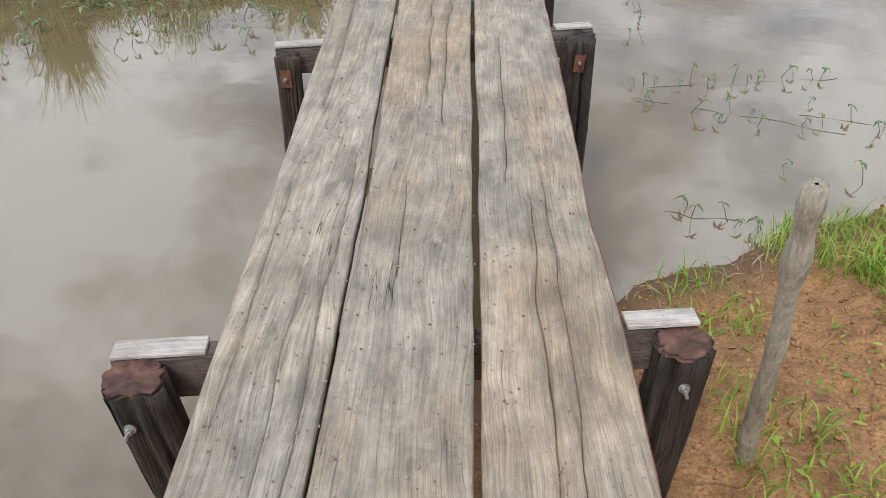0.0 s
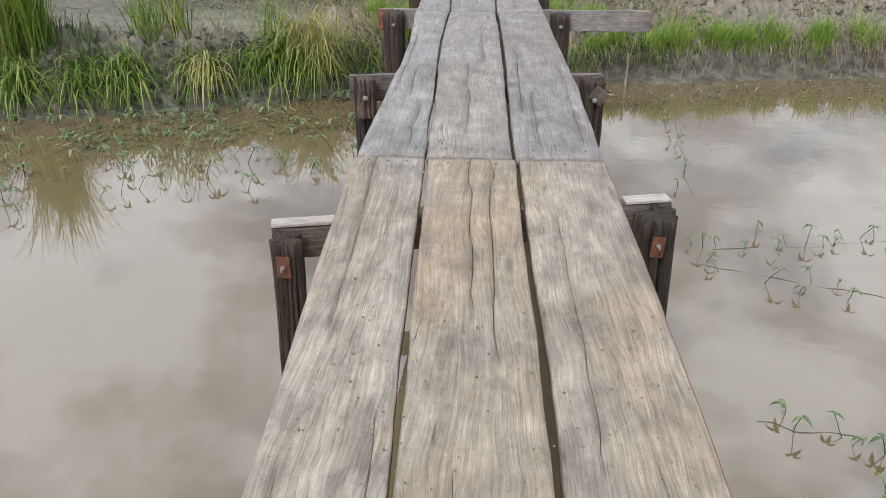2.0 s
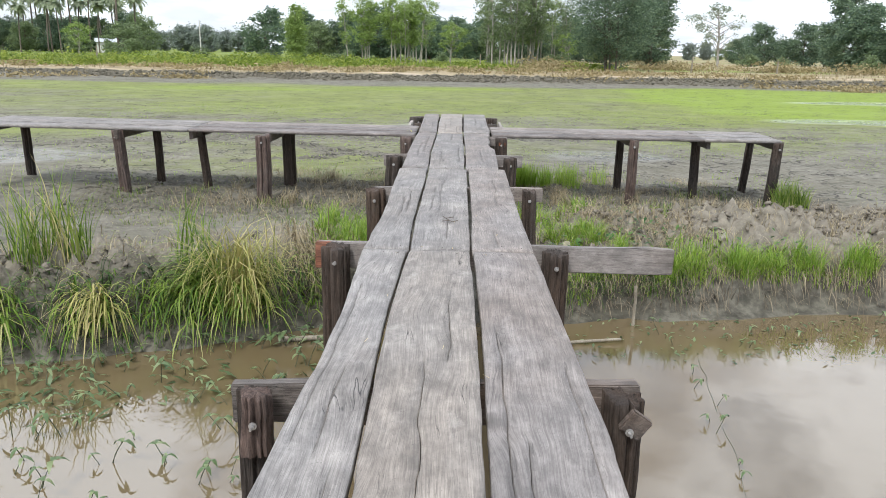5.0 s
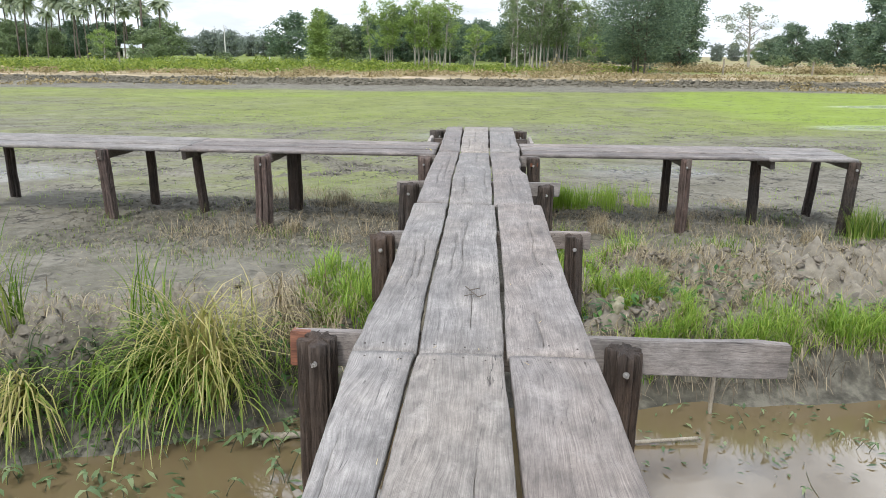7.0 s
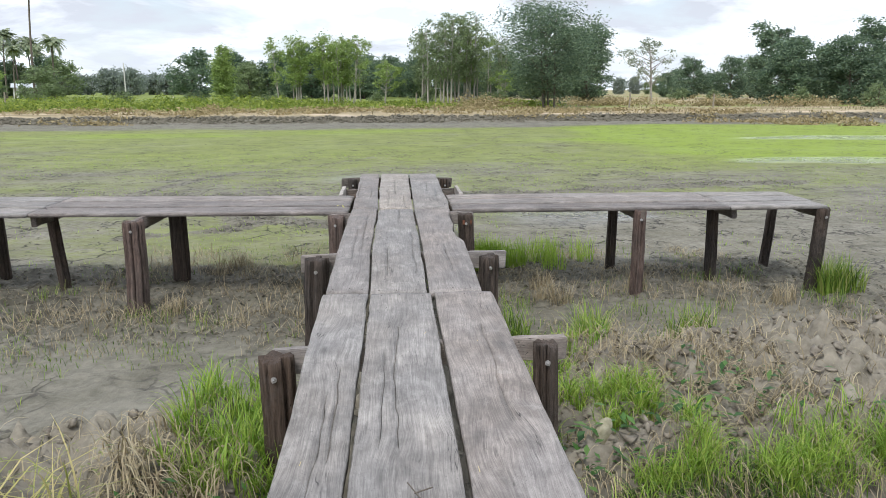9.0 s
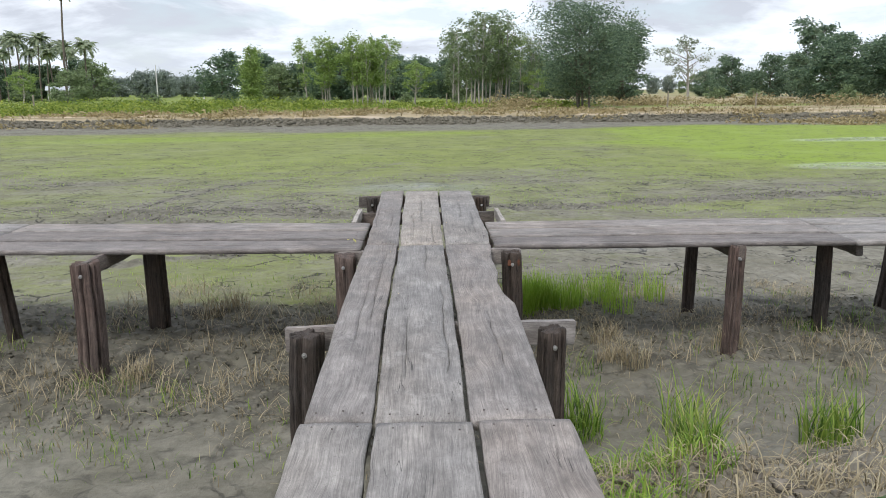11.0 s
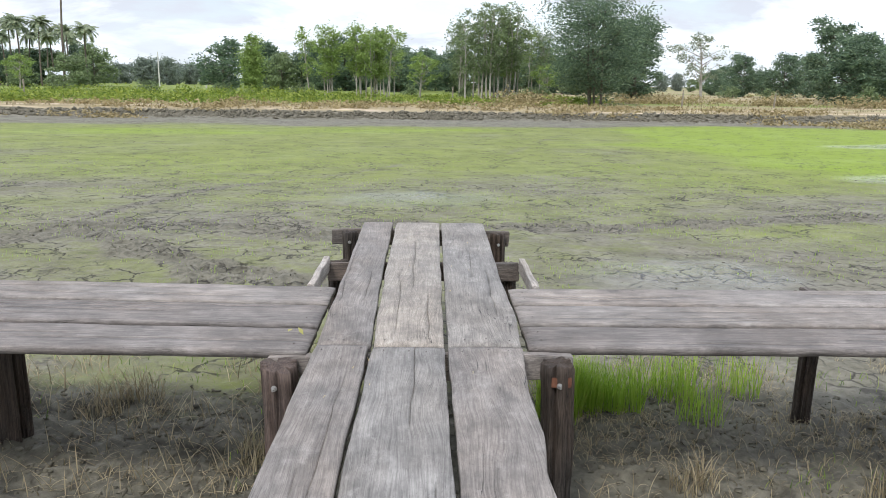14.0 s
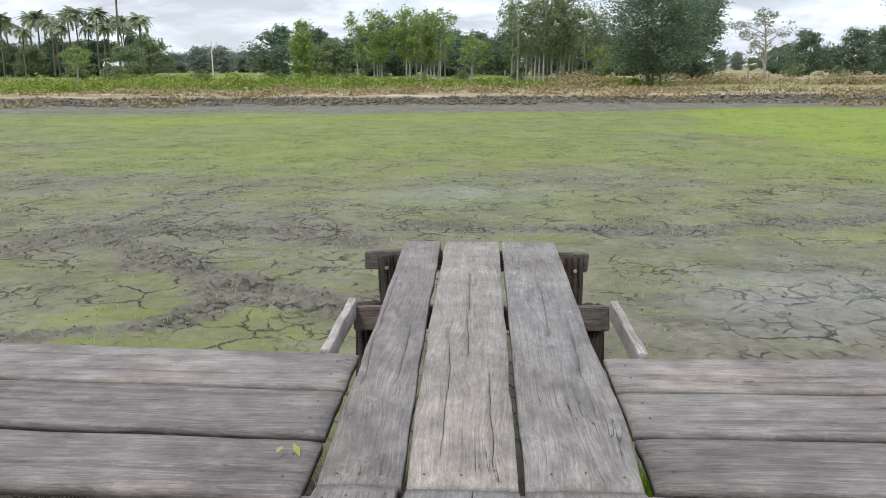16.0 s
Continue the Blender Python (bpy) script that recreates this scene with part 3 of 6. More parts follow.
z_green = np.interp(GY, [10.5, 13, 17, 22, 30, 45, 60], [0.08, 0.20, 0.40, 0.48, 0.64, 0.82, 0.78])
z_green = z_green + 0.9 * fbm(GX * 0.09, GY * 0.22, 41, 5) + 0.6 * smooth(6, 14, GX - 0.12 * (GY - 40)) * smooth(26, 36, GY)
z_green = z_green * smooth(-2, -10, b + 9 * fbm(GX * 0.1, GY * 0.1, 44)) - 0.3 * rut(GX, GY) - 0.12 * darker(GX, GY)
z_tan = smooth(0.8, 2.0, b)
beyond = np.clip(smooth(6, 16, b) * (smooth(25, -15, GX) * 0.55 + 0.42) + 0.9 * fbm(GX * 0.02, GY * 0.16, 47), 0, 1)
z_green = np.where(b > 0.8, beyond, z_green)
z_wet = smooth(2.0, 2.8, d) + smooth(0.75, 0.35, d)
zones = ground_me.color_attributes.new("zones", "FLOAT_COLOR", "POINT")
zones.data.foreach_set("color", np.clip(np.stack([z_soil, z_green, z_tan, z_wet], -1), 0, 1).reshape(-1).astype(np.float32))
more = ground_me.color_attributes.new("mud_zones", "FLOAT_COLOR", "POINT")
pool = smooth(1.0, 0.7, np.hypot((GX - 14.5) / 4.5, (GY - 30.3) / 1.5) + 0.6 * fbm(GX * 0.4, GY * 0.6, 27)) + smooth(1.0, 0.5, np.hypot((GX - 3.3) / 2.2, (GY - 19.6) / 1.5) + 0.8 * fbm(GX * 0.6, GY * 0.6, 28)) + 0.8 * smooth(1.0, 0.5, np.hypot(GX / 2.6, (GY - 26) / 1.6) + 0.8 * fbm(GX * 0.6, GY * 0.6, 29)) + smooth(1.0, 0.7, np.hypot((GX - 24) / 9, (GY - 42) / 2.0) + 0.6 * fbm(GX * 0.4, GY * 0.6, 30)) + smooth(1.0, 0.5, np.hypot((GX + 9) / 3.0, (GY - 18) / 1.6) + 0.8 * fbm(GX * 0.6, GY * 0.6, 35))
more.data.foreach_set("color", np.clip(np.stack([np.maximum(darker(GX, GY), np.maximum(smooth(0.95, 0.35, d) * (d > -0.3), 0.9 * smooth(0.6, 0.15, near_shore(GX) - GY + 0.5 * fbm(GX * 2, GY * 2, 36)) * (GY < 4.5))), np.maximum(rut(GX, GY), 0), np.clip(pool, 0, 1), np.ones(GX.shape)], -1), 0, 1).reshape(-1).astype(np.float32))
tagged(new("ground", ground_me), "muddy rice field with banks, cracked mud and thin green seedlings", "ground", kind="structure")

wx, wy = np.meshgrid(np.linspace(-60, 60, 60), np.linspace(0.6, 11.0, 12))
wi = np.arange(wx.size).reshape(wx.shape)
water_me = mesh_of("water", np.stack([wx, wy, np.full(wx.shape, WATER_Z)], -1).reshape(-1, 3), np.stack([wi[:-1, :-1], wi[:-1, 1:], wi[1:, 1:], wi[1:, :-1]], -1).reshape(-1, 4), WATER)
tagged(new("water", water_me), "still brown muddy canal water reflecting cloudy sky", "water", kind="structure")

# ---- walkway timber ----


def plank_mesh(name, mat, length, left, right, thick=0.048, cracks=(), seed=0, sag=0.0, ragged=0.020, edge_mat=None):
    """A plank along local Y. left, right: lists of (y, x) of its edges. cracks: (x share, y0, y1, width, wander)."""
    ny = max(int(length / 0.05), 8)
    y = np.linspace(0, length, ny)
    lx = np.interp(y, *zip(*left)) + ragged * fbm(y * 3.0, seed * 3.3, 1, 4)
    rx = np.interp(y, *zip(*right)) + ragged * fbm(y * 3.0, seed * 3.3 + 50, 2, 4)
    tracks, depth = [lx, lx + 0.006], [np.full(ny, -0.007), np.zeros(ny)]
    for share, y0, y1, w, wander in sorted(cracks):
        c = lx + (rx - lx) * (share + wander * fbm(y * 1.6, seed + share * 31, 3, 3) + 0.10 * fbm(y * 4.5, seed + share * 7, 9, 3))
        t = np.clip((y - y0) / (y1 - y0), 0, 1)
        open_ = np.where((y > y0) & (y < y1), np.sqrt(np.maximum(np.sin(np.pi * np.clip(t * 0.94 + 0.03, 0, 1)), 0)), 0) * (0.6 + 0.8 * vnoise(y * 6, seed, 4))
        tracks += [c - w * open_ - 0.0008, c, c + w * open_ + 0.0008]
        depth += [np.zeros(ny), -0.028 * np.minimum(open_ * 1.6, 1), np.zeros(ny)]
    tracks += [rx - 0.006, rx]
    depth += [np.zeros(ny), np.full(ny, -0.007)]
    cols, deps = [], []
    for i, (tr, de) in enumerate(zip(tracks, depth)):
        if i and np.mean(tr - cols[-1]) > 0.05:
            n = int(np.mean(tr - cols[-1]) / 0.03)
            a, da = cols[-1], deps[-1]
            for j in range(1, n):
                cols.append(a + (tr - a) * j / n)
                deps.append(np.zeros(ny))
        cols.append(tr)
        deps.append(de)
    X, D = np.array(cols).T, np.array(deps).T
    Y = np.repeat(y[:, None], X.shape[1], 1).copy()
    Y[0] += 0.014 * fbm(X[0] * 14, seed, 6, 3)
    Y[-1] += 0.014 * fbm(X[-1] * 14, seed + 5, 6, 3)
    mid = 0.5 * (lx + rx)[:, None]
    half = 0.5 * (rx - lx)[:, None]
    Z = D - 0.004 * ((X - mid) / half) ** 2 + 0.005 * fbm(X * 6, Y * 1.3, seed, 3) - sag * np.sin(np.pi * Y / length)
    Z[0] -= 0.006
    Z[-1] -= 0.006
    nx = X.shape[1]
    top = np.stack([X, Y, Z], -1)
    low = np.stack([X, Y, np.full(X.shape, -thick) - sag * np.sin(np.pi * Y / length)], -1)
    v = np.concatenate([top.reshape(-1, 3), low.reshape(-1, 3)])
    t = np.arange(ny * nx).reshape(ny, nx)
    o = ny * nx
    f = [np.stack([t[:-1, :-1], t[:-1, 1:], t[1:, 1:], t[1:, :-1]], -1).reshape(-1, 4)]
    f.append(f[0][:, ::-1] + o)
    f.append(np.stack([t[:-1, 0], t[1:, 0], t[1:, 0] + o, t[:-1, 0] + o], -1))
    f.append(np.stack([t[1:, -1], t[:-1, -1], t[:-1, -1] + o, t[1:, -1] + o], -1))
    f.append(np.stack([t[0, 1:], t[0, :-1], t[0, :-1] + o, t[0, 1:] + o], -1))
    f.append(np.stack([t[-1, :-1], t[-1, 1:], t[-1, 1:] + o, t[-1, :-1] + o], -1))
    me = mesh_of(name, v, np.concatenate(f), mat, flat=True)
    if edge_mat:
        me.materials.append(edge_mat)
        idx_ = np.zeros(len(me.polygons), np.int32)
        n0 = 2 * len(f[0]) + len(f[2])
        idx_[n0:n0 + len(f[3])] = 1
        idx_[nx - 2:len(f[0]):nx - 1] = 1
        me.polygons.foreach_set("material_index", idx_)
    return me


def random_cracks(seed, length, n, wide=1.0):
    r = np.random.default_rng(seed)
    out = []
    for s in np.sort(r.uniform(0.12, 0.88, n)):
        if out and s - out[-1][0] < 0.13:
            continue
        a = r.uniform(0, 0.7) * length
        out.append((s, a - 0.02, min(a + r.uniform(0.25, 0.5) * length, length + 0.05), r.uniform(0.0012, 0.003) * wide, 0.10))
    return out


nail_bm = bmesh.new()
bmesh.ops.create_cone(nail_bm, cap_ends=True, segments=8, radius1=0.0045, radius2=0.0038, depth=0.004)
NAIL_ME = bm_mesh("nail", nail_bm, NAIL)


def hex_bolt():
    bm = bmesh.new()
    bmesh.ops.create_cone(bm, cap_ends=True, segments=20, radius1=0.015, radius2=0.015, depth=0.004, matrix=pose(0, 0.0, 0, 90))
    bmesh.ops.create_cone(bm, cap_ends=True, segments=6, radius1=0.0095, radius2=0.009, depth=0.012, matrix=pose(0, -0.009, 0, 90))
    bmesh.ops.create_cone(bm, cap_ends=True, segments=12, radius1=0.005, radius2=0.0048, depth=0.022, matrix=pose(0, -0.022, 0, 90))
    return bm_mesh("bolt", bm, STEEL)


BOLT_ME = hex_bolt()


def log_mesh(name, mat, h, r0, r1, seed, square=0.0, lean=(0, 0), rugged=0.26):
    """An upright rough log from z = -h to 0, with grooves down its length and an uneven cut top."""
    nu, nv = 72, max(int(h / 0.05), 10)
    a = np.linspace(0, 2 * np.pi, nu, endpoint=False)
    t = np.linspace(0, 1, nv)
    A, T = np.meshgrid(a, t)
    r = r0 + (r1 - r0) * T
    ca, sa = np.cos(A) * 2.2, np.sin(A) * 2.2
    groove = vnoise(ca * 2.4 + 0.4 * fbm(T * 4, 0.5, seed), sa * 2.4 + T * 0.5 + seed, seed)
    r = r * (1 + rugged * (groove - 0.55) + 0.22 * fbm(ca + T * 1.3, sa + seed * 2.1, seed + 3, 3))
    r = r * (1 - 0.38 * min(rugged / 0.26, 1.0) * smooth(0.32, 0.22, groove)) * (1 + 0.10 * fbm(ca * 3.5, sa * 3.5 + T * h * 7, seed + 6, 3))
    for q in range(5):
        a0 = TABLE[seed % 256, q] * 6.283 + 0.5 * fbm(T * h * 1.3, q * 3.1, seed + q, 3)
        gap = np.abs((A - a0 + np.pi) % (2 * np.pi) - np.pi)
        r = r * (1 - 0.30 * min(rugged / 0.26, 1.0) * smooth(0.14, 0.0, gap) * smooth(0.3, 0.55, vnoise(T * h * 1.5, q * 7.0, seed)))
    if square:
        r = r / (np.maximum(np.abs(np.cos(A)), np.abs(np.sin(A))) ** square)
    X = r * np.cos(A) + lean[0] * (1 - T) + 0.03 * fbm(T * 2, 1.5, seed + 1)
    Y = r * np.sin(A) + lean[1] * (1 - T) + 0.03 * fbm(T * 2, 7.5, seed + 2)
    Z = -h + h * T
    Z[-1] += 0.05 * fbm(np.cos(a) * 2, np.sin(a) * 2, seed, 3)
    rings = [np.stack([X, Y, Z], -1)]
    topc = rings[0][-1].mean(0)
    v = list(rings[0].reshape(-1, 3))
    faces = []
    ii = np.arange(nu)
    for j in range(nv - 1):
        faces.append(np.stack([j * nu + ii, j * nu + (ii + 1) % nu, (j + 1) * nu + (ii + 1) % nu, (j + 1) * nu + ii], -1))
    prev = (nv - 1) * nu
    for kk, s in enumerate((0.93, 0.55, 0.12)):
        ring = topc + (rings[0][-1] - topc) * s
        ring[:, 2] += 0.004 + 0.012 * fbm(ring[:, 0] * 30, ring[:, 1] * 30, seed, 3)
        start = len(v)
        v += list(ring)
        faces.append(np.stack([prev + ii, prev + (ii + 1) % nu, start + (ii + 1) % nu, start + ii], -1))
        prev = start
    faces.append(np.stack([prev + ii[: nu // 2 - 1], prev + ii[1: nu // 2], prev + nu - 1 - ii[1: nu // 2], prev + nu - 1 - ii[: nu // 2 - 1]], -1))
    return mesh_of(name, np.array(v), np.concatenate(faces), mat, flat=True)


def along(ax, ay, bx, by, z):
    """The pose of a timber whose local Y runs from a to b, about its middle."""
    return pose((ax + bx) / 2, (ay + by) / 2, z, 0, 0, math.degrees(math.atan2(by - ay, bx - ax)) - 90)


def beam(parent, ax, ay, bx, by, top, h=0.16, w=0.06, mat=None, seed=0, label=""):
    length = math.hypot(bx - ax, by - ay)
    me = box_mesh("beam", w, length, h, mat or BEAM, 0.006, 0.012, seed, 12)
    return part("beam", me, parent, along(ax, ay, bx, by, top - h / 2), label)


def post(parent, x, y, top, base, r, seed, mat=None, bolt=True, square=0.0, lean=(0, 0), bz=-0.1, by=0.0, label=""):
    ob = part("post", log_mesh("post", mat or LOG, top - base, r * 1.03, r, seed, square, lean), parent, pose(x, y, top), label)
    if bolt:
        part("bolt", BOLT_ME, ob, pose(0, -r * 1.04 + by, bz), "bright steel bolt with washer")
    return ob


footbridge = tagged(new("wooden_footbridge"), "long weathered plank footbridge on rough log posts", "footbridge")
GAP = 0.006
# rows of planks: start, end, edges of the three planks as (y, x) lists, material, cracks
ROW_0 = [(-0.7, -0.38), (0.72, -0.40), (1.88, -0.43), (3.66, -0.485), (3.77, -0.487)]
rows_of_planks = [
    (-0.72, 3.765, [
        (ROW_0, [(-0.7, -0.128), (0.72, -0.128), (1.88, -0.14), (2.4, -0.155), (3.77, -0.185)], PLANK_DRAB, [(0.33, 3.2, 4.5, 0.006, 0.05), (0.62, 0.9, 2.1, 0.002, 0.1), (0.2, 1.6, 2.6, 0.0015, 0.1)]),
        ([(-0.7, -0.113), (1.88, -0.122), (3.77, -0.172)], [(-0.7, 0.205), (1.0, 0.210), (3.77, 0.198)], PLANK_TAN, [(0.5, 3.3, 4.5, 0.002, 0.12), (0.35, 2.0, 2.6, 0.0015, 0.1)]),
        ([(-0.7, 0.228), (1.88, 0.230), (3.77, 0.214)], [(-0.7, 0.59), (1.3, 0.585), (1.7, 0.56), (2.4, 0.575), (3.77, 0.575)], PLANK_TAN, [(0.47, 0.5, 2.5, 0.004, 0.16), (0.8, 0.6, 1.5, 0.002, 0.08), (0.27, 2.6, 3.9, 0.0015, 0.1)]),
    ]),
    (3.775, 7.10, [
        ([(3.77, -0.480), (4.5, -0.455), (6.0, -0.435), (7.1, -0.485)], [(3.77, -0.190), (4.5, -0.20), (6.0, -0.232), (7.1, -0.215)], PLANK_GREY, [(0.5, 0.9, 1.5, 0.003, 0.2), (0.75, 0.2, 0.8, 0.0015, 0.1)]),
        ([(3.77, -0.178), (4.5, -0.185), (6.0, -0.218), (7.1, -0.200)], [(3.77, 0.182), (6.0, 0.182), (7.1, 0.165)], PLANK_PALE, [(0.45, 0.3, 1.6, 0.0018, 0.12), (0.7, 1.6, 2.4, 0.0015, 0.1)]),
        ([(3.77, 0.198), (6.0, 0.205), (7.1, 0.188)], [(3.77, 0.568), (5.0, 0.585), (6.0, 0.57), (7.1, 0.56)], PLANK_BROWN, [(0.3, 0.2, 1.0, 0.0015, 0.1)]),
    ]),
    (7.11, 10.46, [
        ([(7.1, -0.485), (8.1, -0.470), (10.5, -0.520)], [(7.1, -0.210), (8.1, -0.232), (10.5, -0.232)], PLANK_GREY, [(0.55, 0.8, 1.7, 0.0016, 0.1)]),
        ([(7.1, -0.196), (8.1, -0.214), (10.5, -0.212)], [(7.1, 0.165), (8.1, 0.170), (10.5, 0.168)], PLANK_GREY, [(0.6, 0.3, 0.9, 0.002, 0.1), (0.25, 1.2, 2.2, 0.0014, 0.1)]),
        ([(7.1, 0.180), (8.1, 0.190), (10.5, 0.190)], [(7.1, 0.555), (8.1, 0.545), (10.5, 0.560)], PLANK_BROWN, [(0.4, 0.1, 0.5, 0.002, 0.2), (0.6, 1.4, 2.6, 0.0014, 0.1)]),
    ]),
    (10.47, 13.995, [
        ([(10.5, -0.500), (12.0, -0.530), (14.0, -0.530)], [(10.5, -0.235), (12.0, -0.262), (14.0, -0.258)], PLANK_BROWN, [(0.5, 1.0, 2.2, 0.0014, 0.1)]),
        ([(10.5, -0.222), (12.0, -0.246), (14.0, -0.240)], [(10.5, 0.142), (12.0, 0.148), (14.0, 0.128)], PLANK_GREY, [(0.6, 2.6, 3.7, 0.002, 0.15), (0.3, 0.5, 1.4, 0.0014, 0.1)]),
        ([(10.5, 0.160), (12.0, 0.168), (14.0, 0.148)], [(10.5, 0.500), (11.2, 0.52), (11.9, 0.530), (12.15, 0.535), (12.35, 0.490), (12.7, 0.470), (13.0, 0.505), (13.4, 0.495), (14.0, 0.530)], PLANK_BROWN, [(0.5, 0.6, 1.5, 0.0014, 0.1)]),
    ]),
    (14.005, 17.53, [
        ([(14.0, -0.530), (15.5, -0.55), (17.5, -0.585)], [(14.0, -0.250), (15.5, -0.285), (17.5, -0.305)], PLANK_BROWN, [(0.7, 0.8, 1.5, 0.0016, 0.1)]),
        ([(14.0, -0.236), (15.5, -0.262), (17.5, -0.272)], [(14.0, 0.125), (17.5, 0.135)], PLANK_PALE, [(0.75, 0.1, 0.9, 0.002, 0.15)]),
        ([(14.0, 0.150), (17.5, 0.160)], [(14.0, 0.53), (14.6, 0.555), (15.3, 0.54), (17.5, 0.565)], PLANK_GREY, [(0.5, 1.4, 2.4, 0.0014, 0.1)]),
    ]),
]
seed = 0
for y0, y1, three in rows_of_planks:
    for i, (le, ri, mat, cr) in enumerate(three):
        seed += 1
        xm = 0.5 * (le[0][1] + ri[0][1])
        lo = [(p - y0, q - xm) for p, q in le]
        hi = [(p - y0, q - xm) for p, q in ri]
        ln = y1 - y0
        cracks = list(cr)
        for c in random_cracks(seed + 40, ln, 2):
            if all(abs(c[0] - o[0]) > 0.12 for o in cracks):
                cracks.append(c)
        dz = float(np.random.default_rng(seed).uniform(-0.006, 0.004))
        pl = part("plank", plank_mesh("plank", mat, ln, lo, hi, 0.05, cracks, seed, edge_mat=PAINT_RED if seed == 3 else None), footbridge, pose(xm, y0, dz))
        for yy in (0.07, ln - 0.07):
            for f in (0.2, 0.5, 0.8):
                xl, xr = np.interp(yy, *zip(*lo)), np.interp(yy, *zip(*hi))
                j = np.random.default_rng(seed * 50 + int(yy * 10) + int(f * 10)).uniform(-0.02, 0.02, 2)
                part("nail", NAIL_ME, pl, pose(xl + (xr - xl) * f + j[0], yy + j[1], 0.0015 - 0.004 * (2 * f - 1) ** 2))

T = -0.052
# bents: beam ends, posts (x, y, radius, seed)
bents = [
    ((-0.68, 1.16, 0.79, 1.33), 0.15, 0.06, [(-0.605, 1.085, 0.078, 1), (0.745, 1.26, 0.076, 2)]),
    ((-0.70, 3.16, 0.78, 3.46), 0.13, 0.06, [(-0.635, 3.09, 0.060, 3), (0.715, 3.35, 0.080, 4)]),
    ((-0.75, 5.28, 0.80, 5.36), 0.17, 0.06, [(-0.66, 5.20, 0.052, 5), (0.725, 5.26, 0.070, 6)]),
    ((-0.82, 7.46, 1.50, 7.46), 0.17, 0.055, [(-0.69, 7.37, 0.090, 7), (0.72, 7.36, 0.084, 8)]),
    ((-0.70, 9.54, 0.87, 9.69), 0.13, 0.06, [(-0.665, 9.45, 0.083, 9), (0.745, 9.60, 0.067, 10)]),
    ((-0.83, 11.86, 0.86, 11.93), 0.14, 0.06, [(-0.69, 11.75, 0.098, 11), (0.71, 11.82, 0.084, 12)]),
    ((-0.77, 13.97, 0.80, 14.02), 0.13, 0.06, [(-0.70, 13.86, 0.092, 13), (0.705, 13.92, 0.082, 14)]),
    ((-0.74, 16.02, 0.75, 16.06), 0.14, 0.05, [(-0.67, 16.10, 0.070, 15), (0.67, 16.14, 0.070, 16)]),
    ((-0.88, 17.40, 0.80, 17.38), 0.14, 0.06, [(-0.70, 17.33, 0.070, 17), (0.69, 17.30, 0.070, 18)]),
]
for n, (bb, h, w, posts) in enumerate(bents):
    bob = beam(footbridge, *bb, T, h, w, PLANK_BROWN if n in (3, 4, 5, 6) else BEAM, n * 3.1)
    if n < 2:
        # a pale sawn strip lies along the top of the first beams, outside the planks
        for xa, xb in ((bb[0], -0.45), (0.60, bb[2])):
            ya = bb[1] + (bb[3] - bb[1]) * (xa - bb[0]) / (bb[2] - bb[0])
            yb = bb[1] + (bb[3] - bb[1]) * (xb - bb[0]) / (bb[2] - bb[0])
            part("strip", box_mesh("strip", 0.062, math.hypot(xb - xa, yb - ya), 0.012, BEAM_PALE, 0.002, 0.003, n, 4), footbridge, along(xa, ya, xb, yb, T + 0.008), "pale sawn timber strip")
    if n == 3:
        part("painted_end", box_mesh("painted_end", 0.062, 0.10, 0.172, PAINT_RED, 0.006, 0.008, 5), footbridge, along(-0.835, 7.46, -0.735, 7.46, T - 0.085), "flaking red-brown painted beam end")
    for k, (px, py, r, sd) in enumerate(posts):
        if (n, k) == (2, 0):
            cleat = part("cleat", log_mesh("cleat", LOG_RED, 0.23, 0.055, 0.050, 61, 0.5), footbridge, pose(px + 0.03, py - 0.035, T + 0.004), "short red-brown timber block bolted before the post")
            part("bolt", BOLT_ME, cleat, pose(0, -0.062, -0.10), "bright steel bolt with washer")
        elif (n, k) == (2, 1):
            part("washer_block", box_mesh("washer_block", 0.095, 0.035, 0.085, BEAM, 0.006, 0.012, 4, 2), footbridge, pose(px + 0.03, py - r * 1.2, T - 0.085, 0, 38, 0), "tilted wooden washer block")
        elif n == 1:
            part("plate", box_mesh("plate", 0.05, 0.008, 0.085, RUST, 0.0015, 0.003, sd), footbridge, pose(px, py - r * 1.03, T - 0.098 - 0.012 * k, 0, 4 * k, 0), "rusty steel washer plate behind the bolt")
        base = min(float(height(px, py)), -1.1) - 0.3
        mt = LOG_RED if n in (6,) and k == 0 else LOG
        lean = (0.13, 0.0) if (n, k) == (0, 0) else (float(np.random.default_rng(sd).uniform(-0.05, 0.05)), 0.02)
        pob = post(footbridge, px, py, T - 0.012 - 0.006 * k, base, r, sd, mt, n != 7 and (n, k) != (2, 0), 0.4 if (n, k) == (6, 0) else 0.0, lean, -0.085, -0.045 if (n, k) == (2, 1) else 0.0)
        if n == 0:
            part("cut_end", log_mesh("cut_end", END_GRAIN, 0.012, r * 0.95, r * 0.9, sd, 0.0, (0, 0), 0.08), pob, pose(0, 0, 0.012), "red-brown sawn post end with dark checks")
part("plate", box_mesh("plate", 0.10, 0.012, 0.05, RUST, 0.002), footbridge, pose(0.715, 13.845, -0.14), "rusty steel plate on the post")
for x in (-0.745, 0.765):
    part("bracket", box_mesh("bracket", 0.045, 0.84, 0.11, BEAM_PALE, 0.004, 0.008, x, 6), footbridge, pose(x, 15.62, -0.062), "pale sawn timber bracket board")

# side walkways
side_right = tagged(new("side_walkway"), "side walkway of weathered planks on thin posts over mud", "walkway", "side walkways")
side_left = tagged(new("side_walkway"), "long side walkway of weathered planks on thin posts", "walkway", "side walkways")


